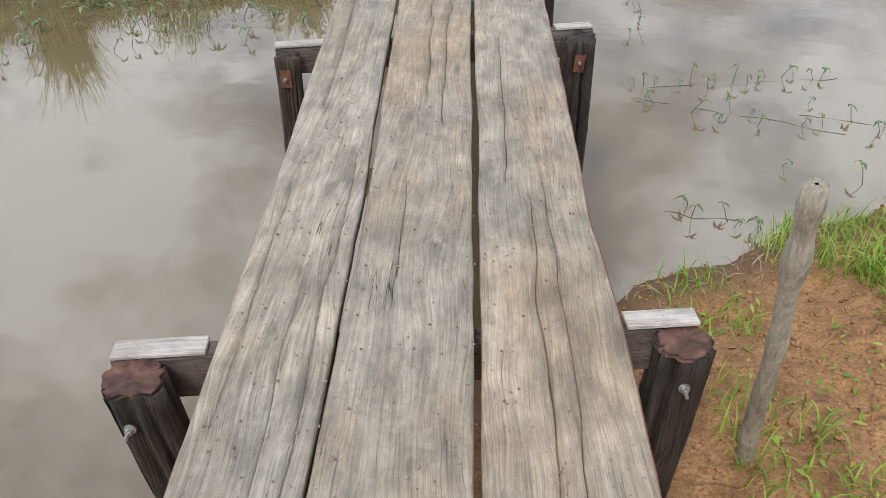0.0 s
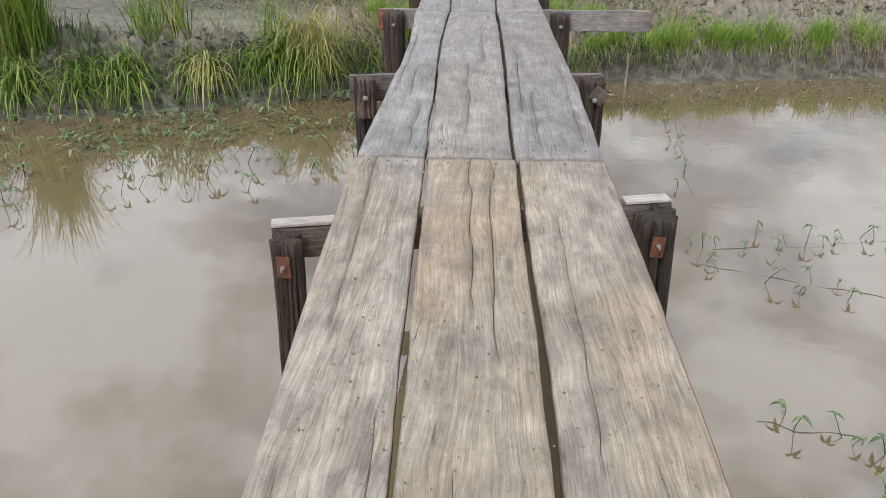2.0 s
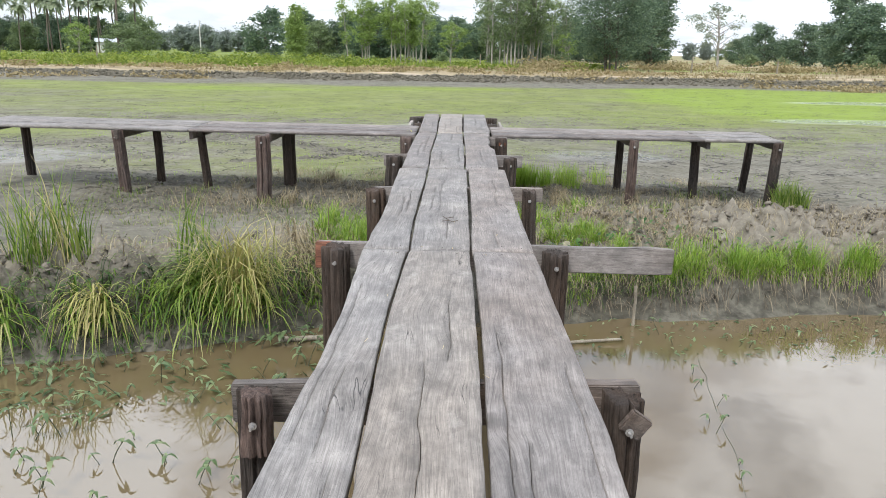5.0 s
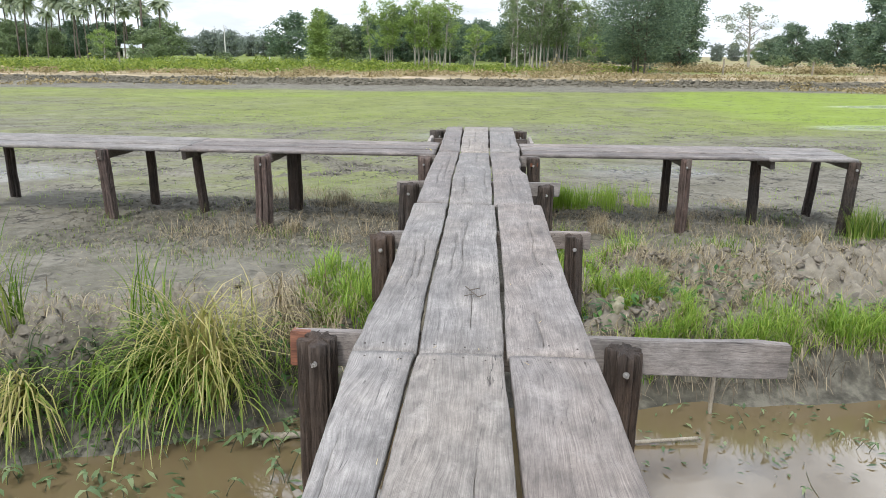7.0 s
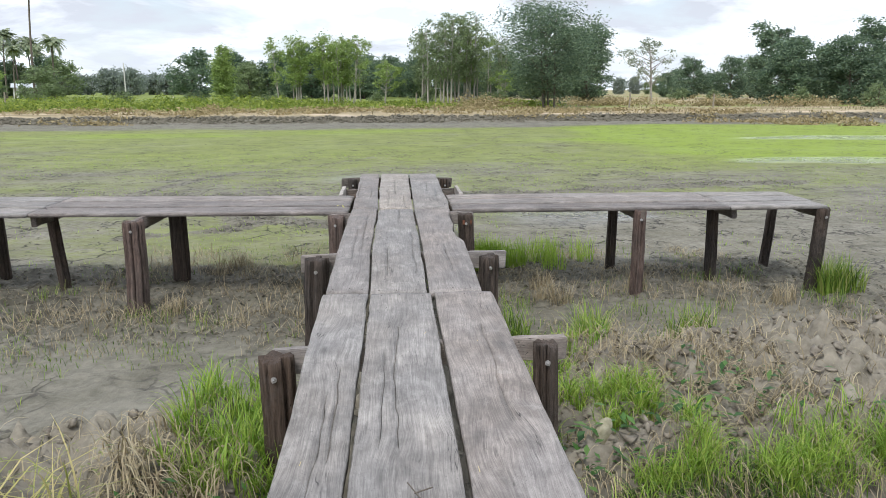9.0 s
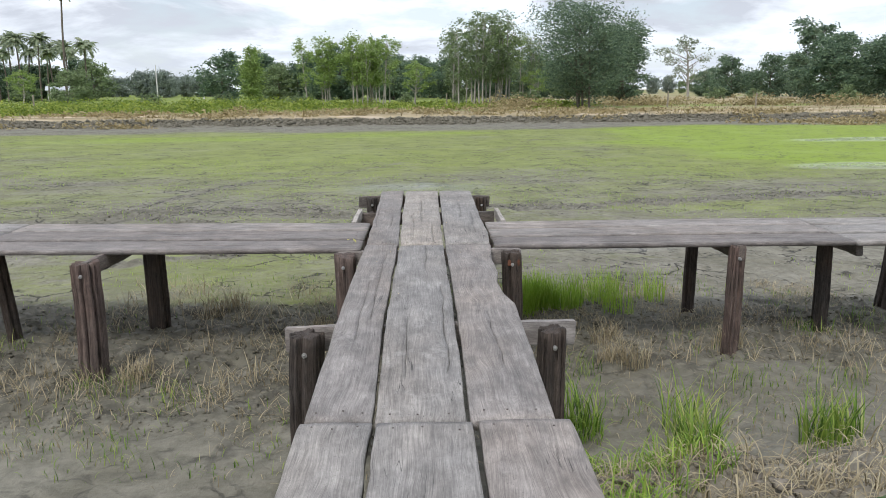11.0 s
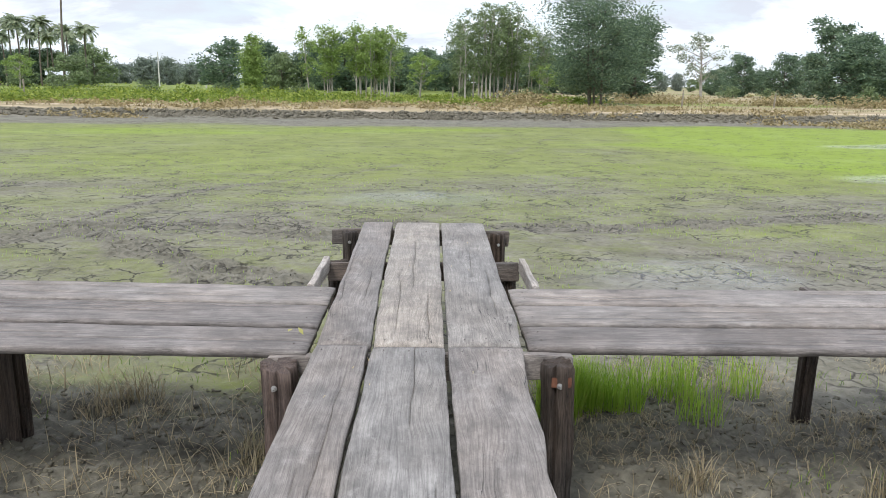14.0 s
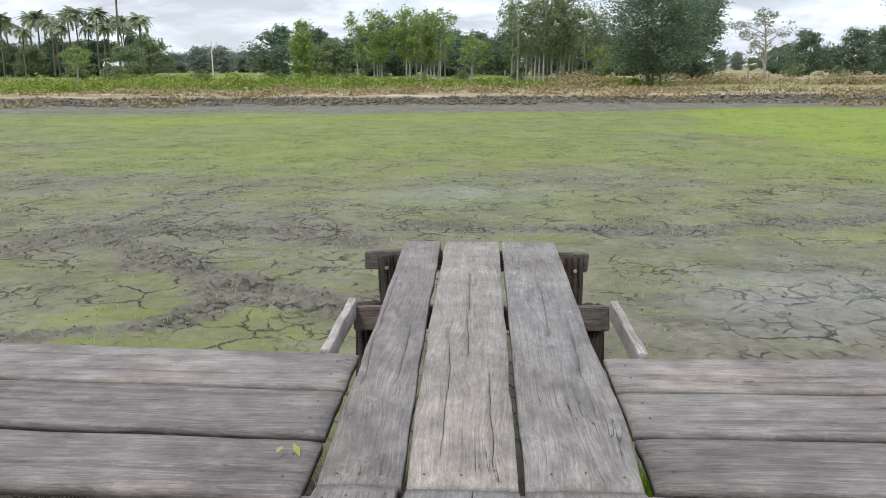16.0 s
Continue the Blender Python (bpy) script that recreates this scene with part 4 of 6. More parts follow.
def cross_planks(parent, x0, ya0, yb0, x1, ya1, yb1, z, mats, seed):
    """Three planks that run in x from x0 to x1; ya, yb: near and far edge at both ends."""
    length = abs(x1 - x0)
    ang = -90 if x1 > x0 else 90
    for i in range(3):
        f0, f1 = i / 3, (i + 1) / 3
        n0, n1 = ya0 + (yb0 - ya0) * f0, ya1 + (yb1 - ya1) * f0
        r0, r1 = ya0 + (yb0 - ya0) * f1 - 0.036, ya1 + (yb1 - ya1) * f1 - 0.028
        m0 = (n0 + r0) / 2
        s = 1 if ang == -90 else -1
        e1, e2 = [(0, s * (n0 - m0)), (length, s * (n1 - m0))], [(0, s * (r0 - m0)), (length, s * (r1 - m0))]
        lo, hi = (e1, e2) if s > 0 else (e2, e1)
        # local +X becomes world -Y when turned by -90, so mirror the edges
        lo, hi = [(a, -b) for a, b in hi], [(a, -b) for a, b in lo]
        me = plank_mesh("plank", mats[i], length, lo, hi, 0.045, random_cracks(seed * 7 + i, length, 5, 2.2), seed * 9 + i, 0.0, 0.05 if i == 0 else 0.03)
        pl = part("plank", me, parent, pose(x0, m0, z - (0.0, 0.014, 0.004)[(i + seed) % 3], 0, 0, ang))
        for yy in (0.08, length - 0.08):
            for f in (0.3, 0.7):
                part("nail", NAIL_ME, pl, pose(np.interp(yy, *zip(*lo)) * (1 - f) + np.interp(yy, *zip(*hi)) * f, yy, 0.0012))


cross_planks(side_right, 0.575, 14.06, 15.20, 3.72, 14.06, 15.25, -0.012, (PLANK_DARK, PLANK_BROWN, PLANK_BROWN), 1)
cross_planks(side_right, 3.73, 14.03, 15.24, 4.86, 14.05, 15.18, -0.012, (PLANK_GREY, PLANK_GREY, PLANK_GREY), 10)
cross_planks(side_left, -0.575, 13.96, 15.21, -4.00, 14.07, 15.36, -0.012, (PLANK_DARK, PLANK_DARK, PLANK_BROWN), 7)
cross_planks(side_left, -4.01, 14.05, 15.36, -7.6, 14.32, 15.65, -0.012, (PLANK_GREY, PLANK_GREY, PLANK_GREY), 4)


def cross_bent(parent, x, ya, yb, posts, seed):
    beam(parent, x, ya, x, yb, -0.058, 0.13, 0.06, BEAM, seed)
    for k, (py, r, mt, lean, sq) in enumerate(posts):
        px = x + (0.055 if k else -0.02)
        base = float(height(px, py)) - 0.3
        post(parent, px, py, -0.07 if k == 0 else -0.10, base, r, seed + k * 5, mt, k == 0, sq, lean, -0.09)


cross_bent(side_right, 2.70, 13.99, 15.45, [(14.05, 0.068, LOG_RED, (0, 0.02), 0), (15.38, 0.062, LOG, (0, 0.02), 0)], 31)
cross_bent(side_right, 3.82, 14.15, 15.30, [(14.70, 0.066, LOG, (0.02, 0), 0)], 33)
cross_bent(side_right, 4.84, 14.02, 15.40, [(14.07, 0.075, LOG, (0.0, 0.15), 0), (15.36, 0.062, LOG, (-0.04, 0.1), 0)], 35)
cross_bent(side_left, -2.76, 13.66, 15.25, [(13.72, 0.098, LOG_RED, (0, 0), 0.4), (15.02, 0.10, LOG, (0.02, 0), 0)], 37)
cross_bent(side_left, -3.98, 14.15, 15.30, [(14.60, 0.062, LOG, (0.10, 0.05), 0)], 39)
cross_bent(side_left, -5.06, 13.98, 15.55, [(14.08, 0.082, LOG_RED, (0.06, 0.05), 0), (15.42, 0.064, LOG, (0.03, 0), 0)], 41)
cross_bent(side_left, -7.42, 14.25, 15.75, [(14.38, 0.095, LOG, (0.08, 0.05), 0), (15.62, 0.075, LOG, (0.04, 0), 0)], 43)


# ---- branches and sticks ----
def tube(points, radii, nu=10):
    """Vertices and quads of a tube along points."""
    P, R = np.asarray(points, float), np.asarray(radii, float)
    tang = np.gradient(P, axis=0)
    tang /= np.linalg.norm(tang, axis=1)[:, None]
    ref = np.where(np.abs(tang[:, 2:3]) > 0.9, np.array([[1.0, 0, 0]]), np.array([[0, 0, 1.0]]))
    u = np.cross(tang, ref); u /= np.linalg.norm(u, axis=1)[:, None]
    w = np.cross(tang, u)
    a = np.linspace(0, 2 * np.pi, nu, endpoint=False)
    V = P[:, None] + R[:, None, None] * (np.cos(a)[None, :, None] * u[:, None] + np.sin(a)[None, :, None] * w[:, None])
    ii, n = np.arange(nu), len(P)
    F = np.concatenate([np.stack([j * nu + ii, j * nu + (ii + 1) % nu, (j + 1) * nu + (ii + 1) % nu, (j + 1) * nu + ii], -1) for j in range(n - 1)])
    return V.reshape(-1, 3), F


def joined(name, pieces, mat, flat=False):
    vs, fs, o = [], [], 0
    for v, f in pieces:
        vs.append(v); fs.append(np.asarray(f) + o); o += len(v)
    return mesh_of(name, np.concatenate(vs), np.concatenate(fs), mat, flat)


def stake(name, a, b, r0, r1, mat, label, category, seed, knots=()):
    t = np.linspace(0, 1, 26)
    A, B = np.array(a), np.array(b)
    P = A + (B - A) * t[:, None]
    P[:, 0] += 0.03 * fbm(t * 3, 1.0, seed); P[:, 1] += 0.03 * fbm(t * 3, 5.0, seed)
    R = (r0 + (r1 - r0) * t) * (1 + 0.15 * fbm(t * 8, 2.0, seed))
    for kt, kr in knots:
        R += kr * np.exp(-((t - kt) / 0.03) ** 2)
    P = np.concatenate([P, P[-1:] + (P[-1:] - P[-2:-1]) * 0.1]); R = np.append(R, R[-1] * 0.15)
    V, F = tube(P, R, 14)
    return tagged(new(name, mesh_of(name, V, F, mat)), label, category)


stake("wooden_stake", (1.10, 1.42, -0.85), (0.885, 1.15, 0.47), 0.028, 0.021, STAKE, "grey bare branch stake leaning in the soil bank", "stake", 4, ((0.82, 0.012), (0.86, 0.006), (0.97, 0.010), (0.6, 0.004), (0.42, 0.003), (0.25, 0.004)))
stake("wooden_stake", (1.62, 8.85, -1.35), (1.60, 8.80, -0.72), 0.016, 0.012, STICK, "thin pale stake standing in the canal water", "stake", 6)
stake("driftwood_stick", (-1.30, 8.25, -1.06), (-0.55, 8.35, -1.04), 0.024, 0.014, STICK, "pale fallen stick lying at the waterline", "stick", 8)
stake("driftwood_stick", (0.75, 8.30, -1.07), (1.42, 8.42, -1.05), 0.016, 0.010, STICK, "pale fallen stick lying at the waterline", "stick", 9)


# ---- grass and herbs ----
def blades(xy, length, bend, width, facing=None, spread=0.6, z=None, up=None):
    """Bent tapering blades, one per base point."""
    n = len(xy)
    L = np.broadcast_to(length, n) * rng.uniform(0.55, 1.15, n)
    az = rng.uniform(0, 2 * np.pi, n) if facing is None else facing + rng.normal(0, spread, n)
    B = np.broadcast_to(bend, n) * rng.uniform(0.4, 1.5, n)
    dirx, diry = np.cos(az), np.sin(az)
    z0 = height(xy[:, 0], xy[:, 1]) - 0.01 if z is None else z
    seg = 5
    P = np.zeros((n, seg + 1, 3))
    P[:, 0] = np.stack([xy[:, 0], xy[:, 1], np.broadcast_to(z0, n)], -1)
    ang = rng.uniform(0.02, 0.3, n) if up is None else rng.uniform(0.1, up, n)
    for k in range(seg):
        step = L / seg
        P[:, k + 1, 0] = P[:, k, 0] + step * np.sin(ang) * dirx
        P[:, k + 1, 1] = P[:, k, 1] + step * np.sin(ang) * diry
        P[:, k + 1, 2] = P[:, k, 2] + step * np.cos(ang)
        ang = np.minimum(ang + B / seg * (1 + 0.5 * k), 2.7)
    wdt = (np.broadcast_to(width, n) * rng.uniform(0.7, 1.3, n))[:, None] * np.array([0.8, 1.0, 0.95, 0.75, 0.45, 0.06])
    side = np.stack([-diry, dirx, np.zeros(n)], -1)[:, None]
    Lf, Rt = P - side * wdt[..., None] / 2, P + side * wdt[..., None] / 2
    V = np.stack([Lf, Rt], 2).reshape(n * 12, 3)
    q = np.array([[2 * k, 2 * k + 1, 2 * k + 3, 2 * k + 2] for k in range(seg)])
    F = (q[None] + (np.arange(n) * 12)[:, None, None]).reshape(-1, 4)
    return V, F


def scatter(n, x0, x1, y0, y1, keep=None):
    p = np.stack([rng.uniform(x0, x1, n), rng.uniform(y0, y1, n)], -1)
    return p if keep is None else p[keep(p[:, 0], p[:, 1])]


def clump(n, x, y, r):
    a, q = rng.uniform(0, 2 * np.pi, n), r * np.sqrt(rng.uniform(0, 1, n))
    return np.stack([x + q * np.cos(a), y + q * np.sin(a)], -1)


def grass(name, pieces, mat, label, category="grass"):
    return tagged(new(name, joined(name, pieces, mat)), label, category, kind="stuff")


# right bank: lush, short
lush = [blades(scatter(15000, 0.85, 5.6, 9.0, 11.6, lambda x, y: (y - far_shore(x) > 0.25 + 0.3 * fbm(x, y, 61)) & (y - far_shore(x) < 0.55 + 1.1 * fbm(x * 1.4, y, 62)) & (fbm(x * 2.1, y * 2.1, 65) > -0.09)), 0.24, 1.1, 0.006)]
lush.append(blades(scatter(5200, 0.75, 1.7, 9.3, 10.3, lambda x, y: fbm(x * 2.3, y * 2.3, 63) > -0.01), 0.26, 1.1, 0.006))
lush.append(blades(scatter(2200, -1.25, -0.55, 9.2, 10.4, lambda x, y: fbm(x * 2, y * 2, 64) > -0.06), 0.28, 0.9, 0.007))
lush.append(blades(scatter(2600, 0.7, 1.5, 10.2, 13.2, lambda x, y: fbm(x * 2.4, y * 2.4, 59) > 0.02), 0.24, 1.2, 0.007))
for x, n in ((1.55, 120), (2.0, 260), (2.25, 200), (2.75, 320), (3.0, 260), (3.4, 220), (3.9, 300), (4.4, 200)):
    lush.append(blades(clump(n, x, float(far_shore(x)) + 0.40, 0.15), 0.33, 1.0, 0.006))
grass("bank_grass", lush, GRASS_LUSH, "lush short green grass along the mud bank")
hang = []
for x, n, l in ((-2.72, 110, 0.62), (-2.3, 90, 0.5), (-2.0, 120, 0.7), (-1.6, 230, 0.8), (-3.35, 260, 0.6), (-3.75, 220, 0.6), (-4.3, 330, 0.62), (-4.9, 260, 0.6), (-5.6, 300, 0.7), (-1.2, 130, 0.4), (-6.4, 300, 0.7)):
    hang.append(blades(clump(int(n * 0.62), x, float(far_shore(x)) + 0.28, 0.15), l * 0.9, 2.4, 0.012, -1.4, 1.25, up=1.2))
hang.append(blades(scatter(800, -7, -0.9, 7.2, 9.4, lambda x, y: (y - far_shore(x) > 0.02) & (y - far_shore(x) < 0.5)), 0.34, 1.8, 0.009, up=0.9))
hang.append(blades(clump(300, -1.85, float(far_shore(-1.85)) + 0.34, 0.13), 0.75, 2.2, 0.012, 3.4, 0.8, up=1.5))
hang.append(blades(clump(240, -5.0, 7.75, 0.25), 0.6, 1.2, 0.010))
grass("overhanging_grass", hang, GRASS_OLD, "long yellow-green grass hanging over the canal edge")
# dark weeds low on the bank, with shade mixed into their greens
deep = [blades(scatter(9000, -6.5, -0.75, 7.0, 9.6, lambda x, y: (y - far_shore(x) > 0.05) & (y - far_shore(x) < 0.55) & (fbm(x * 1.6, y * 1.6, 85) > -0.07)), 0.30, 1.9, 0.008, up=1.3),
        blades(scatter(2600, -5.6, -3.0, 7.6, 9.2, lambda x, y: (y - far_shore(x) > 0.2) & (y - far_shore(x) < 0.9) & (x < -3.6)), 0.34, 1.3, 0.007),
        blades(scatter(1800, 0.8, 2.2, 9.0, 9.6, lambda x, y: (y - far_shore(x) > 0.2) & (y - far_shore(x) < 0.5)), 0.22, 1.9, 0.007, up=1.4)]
grass("dark_bank_grass", deep, GRASS_DARK, "dark green tangled grass low on the bank face, shade mixed into its colour")
tall = []
for x, y, n, l in ((-4.25, 8.02, 260, 1.1), (-4.45, 7.95, 220, 1.15), (1.62, 11.9, 110, 0.42), (1.5, 11.6, 60, 0.36), (1.75, 12.5, 50, 0.45), (1.04, 12.55, 70, 0.4), (4.95, 13.95, 260, 0.5), (5.2, 14.0, 140, 0.4), (2.52, 12.1, 90, 0.4), (2.7, 12.3, 70, 0.4), (-2.1, 8.7, 40, 0.7), (-3.35, 8.5, 90, 0.75), (-3.1, 8.7, 50, 0.8)):
    tall.append(blades(clump(n, x, y, 0.16), l, 0.55, 0.010))
grass("tall_grass", tall, GRASS_OLD, "tall yellow-green grass tufts on the bank and by posts")
gold = [blades(clump(120, -1.62, 8.45, 0.13), 0.95, 1.7, 0.011, -0.9, 0.9), blades(clump(90, -1.75, 8.5, 0.14), 0.95, 1.5, 0.011, -1.2, 1.3), blades(clump(80, -2.62, 8.1, 0.07), 0.6, 2.8, 0.012, -1.57, 0.5, up=1.0), blades(clump(40, -3.2, 8.6, 0.2), 0.8, 0.8, 0.008), blades(clump(50, -1.5, 8.7, 0.2), 0.6, 1.4, 0.008)]
grass("yellow_grass", gold, GRASS_YELLOW, "arching yellowed grass stems on the bank edge")
rice = []
for x, y, n in ((1.0, 15.45, 620), (1.22, 15.58, 520), (1.5, 15.6, 240), (1.72, 15.72, 50), (2.0, 15.35, 90), (1.95, 15.8, 160), (2.5, 15.9, 90)):
    rice.append(blades(clump(n, x, y, 0.17), 0.42, 0.25, 0.006))
grass("rice_tuft", rice, SPROUT, "dense bright green rice seedlings beside the footbridge")
dry = [blades(scatter(1500, -3.5, -0.7, 12.2, 15.6, lambda x, y: fbm(x * 1.2, y * 1.2, 71) > -0.02), 0.16, 1.4, 0.005), blades(scatter(1500, 0.8, 5.0, 12.4, 15.4, lambda x, y: fbm(x * 1.2, y * 1.2, 72) > 0.0), 0.16, 1.4, 0.005),
       blades(scatter(2400, 0.8, 5.4, 9.3, 11.8, lambda x, y: fbm(x * 1.5, y * 1.5, 73) > -0.02), 0.2, 1.6, 0.005), blades(scatter(1600, -6, -0.8, 8.6, 10.6, lambda x, y: fbm(x * 1.5, y * 1.5, 74) > 0.0), 0.2, 1.6, 0.005)]
for x, y in ((-2.25, 15.55), (-2.05, 15.65), (1.6, 13.9), (1.75, 13.8), (1.64, 14.4), (-2.4, 13.6), (-1.0, 14.7), (4.2, 13.6), (2.72, 14.2)):
    dry.append(blades(clump(90, x, y, 0.14), 0.3, 0.9, 0.006))
dry.append(blades(scatter(5200, 0.85, 5.6, 9.0, 10.4, lambda x, y: (y - far_shore(x) > 0.3) & (y - far_shore(x) < 0.75)), 0.28, 2.6, 0.005, -1.57, 0.5, up=1.6))
dry.append(blades(scatter(900, -6, -0.8, 7.3, 9.4, lambda x, y: (y - far_shore(x) > 0.12) & (y - far_shore(x) < 0.5)), 0.3, 2.6, 0.005, -1.57, 0.6, up=1.6))
dry.append(blades(scatter(5000, -5, 6, 11.8, 16.2, lambda x, y: fbm(x * 0.9, y * 0.9, 75) > 0.05), 0.12, 1.9, 0.005, up=1.3))
dry.append(blades(scatter(3600, 0.8, 5.6, 9.3, 12.0, lambda x, y: (y - far_shore(x) > 0.45) & (y - far_shore(x) < 2.4) & (fbm(x * 1.3, y * 1.3, 76) > -0.12)), 0.22, 2.2, 0.006, up=1.3))
dry.append(blades(scatter(1500, -5.0, -0.8, 8.0, 10.6, lambda x, y: (y - far_shore(x) > 0.4) & (y - far_shore(x) < 2.0) & (fbm(x * 1.1, y * 1.1, 77) > -0.02)), 0.24, 2.2, 0.006, up=1.3))
dry.append(blades(scatter(900, 0.8, 3.4, 1.4, 3.3, lambda x, y: (near_shore(x) - y > 0.0) & (near_shore(x) - y < 0.4)), 0.2, 2.2, 0.004, up=1.3))
dry.append(blades(scatter(2600, 0.9, 2.6, 9.9, 11.6, lambda x, y: fbm(x * 1.6, y * 1.6, 70) > -0.08), 0.34, 2.4, 0.006, up=1.4))
dry.append(blades(scatter(3800, -3.6, -0.8, 14.3, 16.8, lambda x, y: fbm(x * 1.3, y * 1.3, 69) > -0.04), 0.24, 0.4, 0.006, up=3.1))
dry.append(blades(clump(330, -1.2, 9.1, 0.22), 0.36, 2.6, 0.006, -1.57, 0.8, up=1.4))
dry.append(blades(scatter(5000, 0.8, 4.6, 14.7, 16.6, lambda x, y: fbm(x * 1.3, y * 1.3, 68) > -0.04), 0.18, 1.9, 0.005, up=1.4))
dry.append(blades(clump(420, -1.15, 9.35, 0.3), 0.4, 2.4, 0.006, -1.57, 0.7, up=1.4))
dry.append(blades(scatter(3000, -4.0, -0.8, 12.7, 13.8, lambda x, y: fbm(x * 1.4, y * 1.4, 78) > 0.0), 0.26, 0.5, 0.006, up=3.1))
dry.append(blades(scatter(2600, 0.9, 5.4, 13.2, 14.4, lambda x, y: fbm(x * 1.4, y * 1.4, 79) > 0.0), 0.26, 0.5, 0.006, up=3.1))
roots = [blades(scatter(9000, 0.75, 6.5, 8.8, 10.4, lambda x, y: (y - far_shore(x) > 0.16) & (y - far_shore(x) < 0.42) & (fbm(x * 1.7, 0.3, 58) > -0.16)), 0.32, 1.5, 0.005, -1.57, 0.55, up=2.4),
         blades(scatter(3200, -6.5, -0.7, 7.0, 9.4, lambda x, y: (y - far_shore(x) > 0.12) & (y - far_shore(x) < 0.42)), 0.30, 1.5, 0.005, -1.57, 0.55, up=2.4)]
grass("hanging_roots", roots, leafy("dead_root", [(0.15, (0.075, 0.06, 0.042)), (0.5, (0.17, 0.14, 0.10)), (0.9, (0.34, 0.29, 0.20))], 0.8, 0.1), "dead brown roots and straw hanging down the bank face", "roots")
grass("dry_grass", dry, GRASS_DRY, "dead straw-coloured grass scraps on the mud")
near_g = [blades(scatter(4600, 1.0, 4.0, 0.6, 3.3, lambda x, y: (y < near_shore(x) - 0.12) & (fbm(x * 1.7, y * 1.7, 81) > 0.02)), 0.13, 1.0, 0.007), blades(clump(420, 1.95, 2.75, 0.38), 0.19, 1.1, 0.006), blades(clump(240, 2.05, 2.4, 0.2), 0.2, 1.0, 0.009)]
grass("soil_bank_grass", near_g, GRASS_LUSH, "small green weeds and grass on the orange soil bank")
field = [blades(scatter(26000, -12, 13, 14.5, 34, lambda x, y: fbm(x * 0.5, y * 0.6, 91, 4) + np.interp(y, [14, 20, 34], [-0.04, 0.03, 0.1]) > 0.0), 0.075, 0.7, 0.005)]
scrap = [blades(scatter(9000, -6, 6.5, 11.9, 17.2, lambda x, y: (fbm(x * 0.8, y * 0.8, 83) > 0.02) & (np.abs(x) > 0.6)), 0.11, 1.1, 0.005),
         blades(scatter(2600, -5.5, 5.5, 10.6, 13.0, lambda x, y: (fbm(x * 1.1, y * 1.1, 84) > 0.08) & (np.abs(x) > 0.6)), 0.14, 1.1, 0.005)]
for x, y, n in ((4.7, 13.7, 160), (4.4, 14.9, 120), (3.7, 14.6, 110), (3.3, 13.4, 90), (2.4, 13.3, 90), (-2.6, 13.4, 100), (-4.9, 13.9, 120), (-3.9, 14.3, 80), (-1.9, 13.2, 70), (1.2, 13.7, 120), (5.6, 12.6, 140)):
    scrap.append(blades(clump(n // 2, x, y, 0.26), 0.22, 1.0, 0.005))
grass("thin_field_grass", scrap, GRASS_OLD, "thin green grass coming up through the mud")
grass("field_seedlings", field, SPROUT, "sparse short rice seedlings over the drying mud field")


def leaves(pos, size, droop, width=0.45):
    """Small pointed leaves as two bent quads each."""
    n = len(pos)
    S = size * rng.uniform(0.6, 1.3, n)
    az, tilt = rng.uniform(0, 2 * np.pi, n), rng.normal(droop, 0.3, n)
    ux = np.stack([np.cos(az) * np.cos(tilt), np.sin(az) * np.cos(tilt), -np.sin(tilt)], -1)
    sd = np.stack([-np.sin(az), np.cos(az), np.zeros(n)], -1)
    base = pos
    m1, tip = pos + ux * (S * 0.5)[:, None], pos + ux * S[:, None] - np.array([0, 0, 1]) * (S * 0.15)[:, None]
    w = (S * width / 2)[:, None]
    V = np.stack([base, m1 - sd * w, m1 + np.array([0, 0, 0.0]), m1 + sd * w, tip], 1).reshape(-1, 3)
    q = np.array([[0, 1, 2, 2], [0, 2, 3, 3], [1, 4, 2, 2], [2, 4, 3, 3]])[:, :3]
    F = (q[None] + (np.arange(n) * 5)[:, None, None]).reshape(-1, 3)
    return V, F


def herb_positions(n, x0, x1, y0, y1, h, keep):
    p = scatter(n, x0, x1, y0, y1, keep)
    return np.stack([p[:, 0], p[:, 1], height(p[:, 0], p[:, 1]) + rng.uniform(0.01, h, len(p))], -1)


herb = [leaves(herb_positions(3200, -6, -0.6, 7.0, 9.6, 0.16, lambda x, y: (y - far_shore(x) > 0.0) & (y - far_shore(x) < 0.5)), 0.07, 0.1),
        leaves(herb_positions(900, 0.85, 3.5, 9.2, 10.6, 0.16, lambda x, y: (y - far_shore(x) > 0.5) & (fbm(x * 2, y * 2, 95) > 0.0)), 0.075, 0.1),
        ]
sprigs = [leaves(herb_positions(1500, 1.15, 4, 0.8, 3.2, 0.06, lambda x, y: (y < near_shore(x) - 0.2) & (fbm(x * 2.4, y * 2.4, 96) > 0.06)), 0.04, 0.1, 0.4)]
grass("soil_weeds", sprigs, GRASS_LUSH, "small light green weeds on the orange soil", "weeds")
weedy = [leaves(herb_positions(9000, -5.2, -1.35, 7.4, 10.0, 0.34, lambda x, y: (y - far_shore(x) > 0.15) & (y - far_shore(x) < 0.8 + 0.8 * fbm(x, y, 93)) & (fbm(x * 1.8, y * 1.8, 94) > -0.03)), 0.045, -0.2, 0.22)]
grass("feathery_weeds", weedy, leafy("olive_weed", [(0.15, (0.12, 0.16, 0.05)), (0.5, (0.22, 0.27, 0.08)), (0.9, (0.36, 0.38, 0.15))]), "feathery olive-green weeds over the straw on the bank", "weeds")
grass("broadleaf_weeds", herb, HERB, "low broad-leaved green weeds at the bank foot", "weeds")

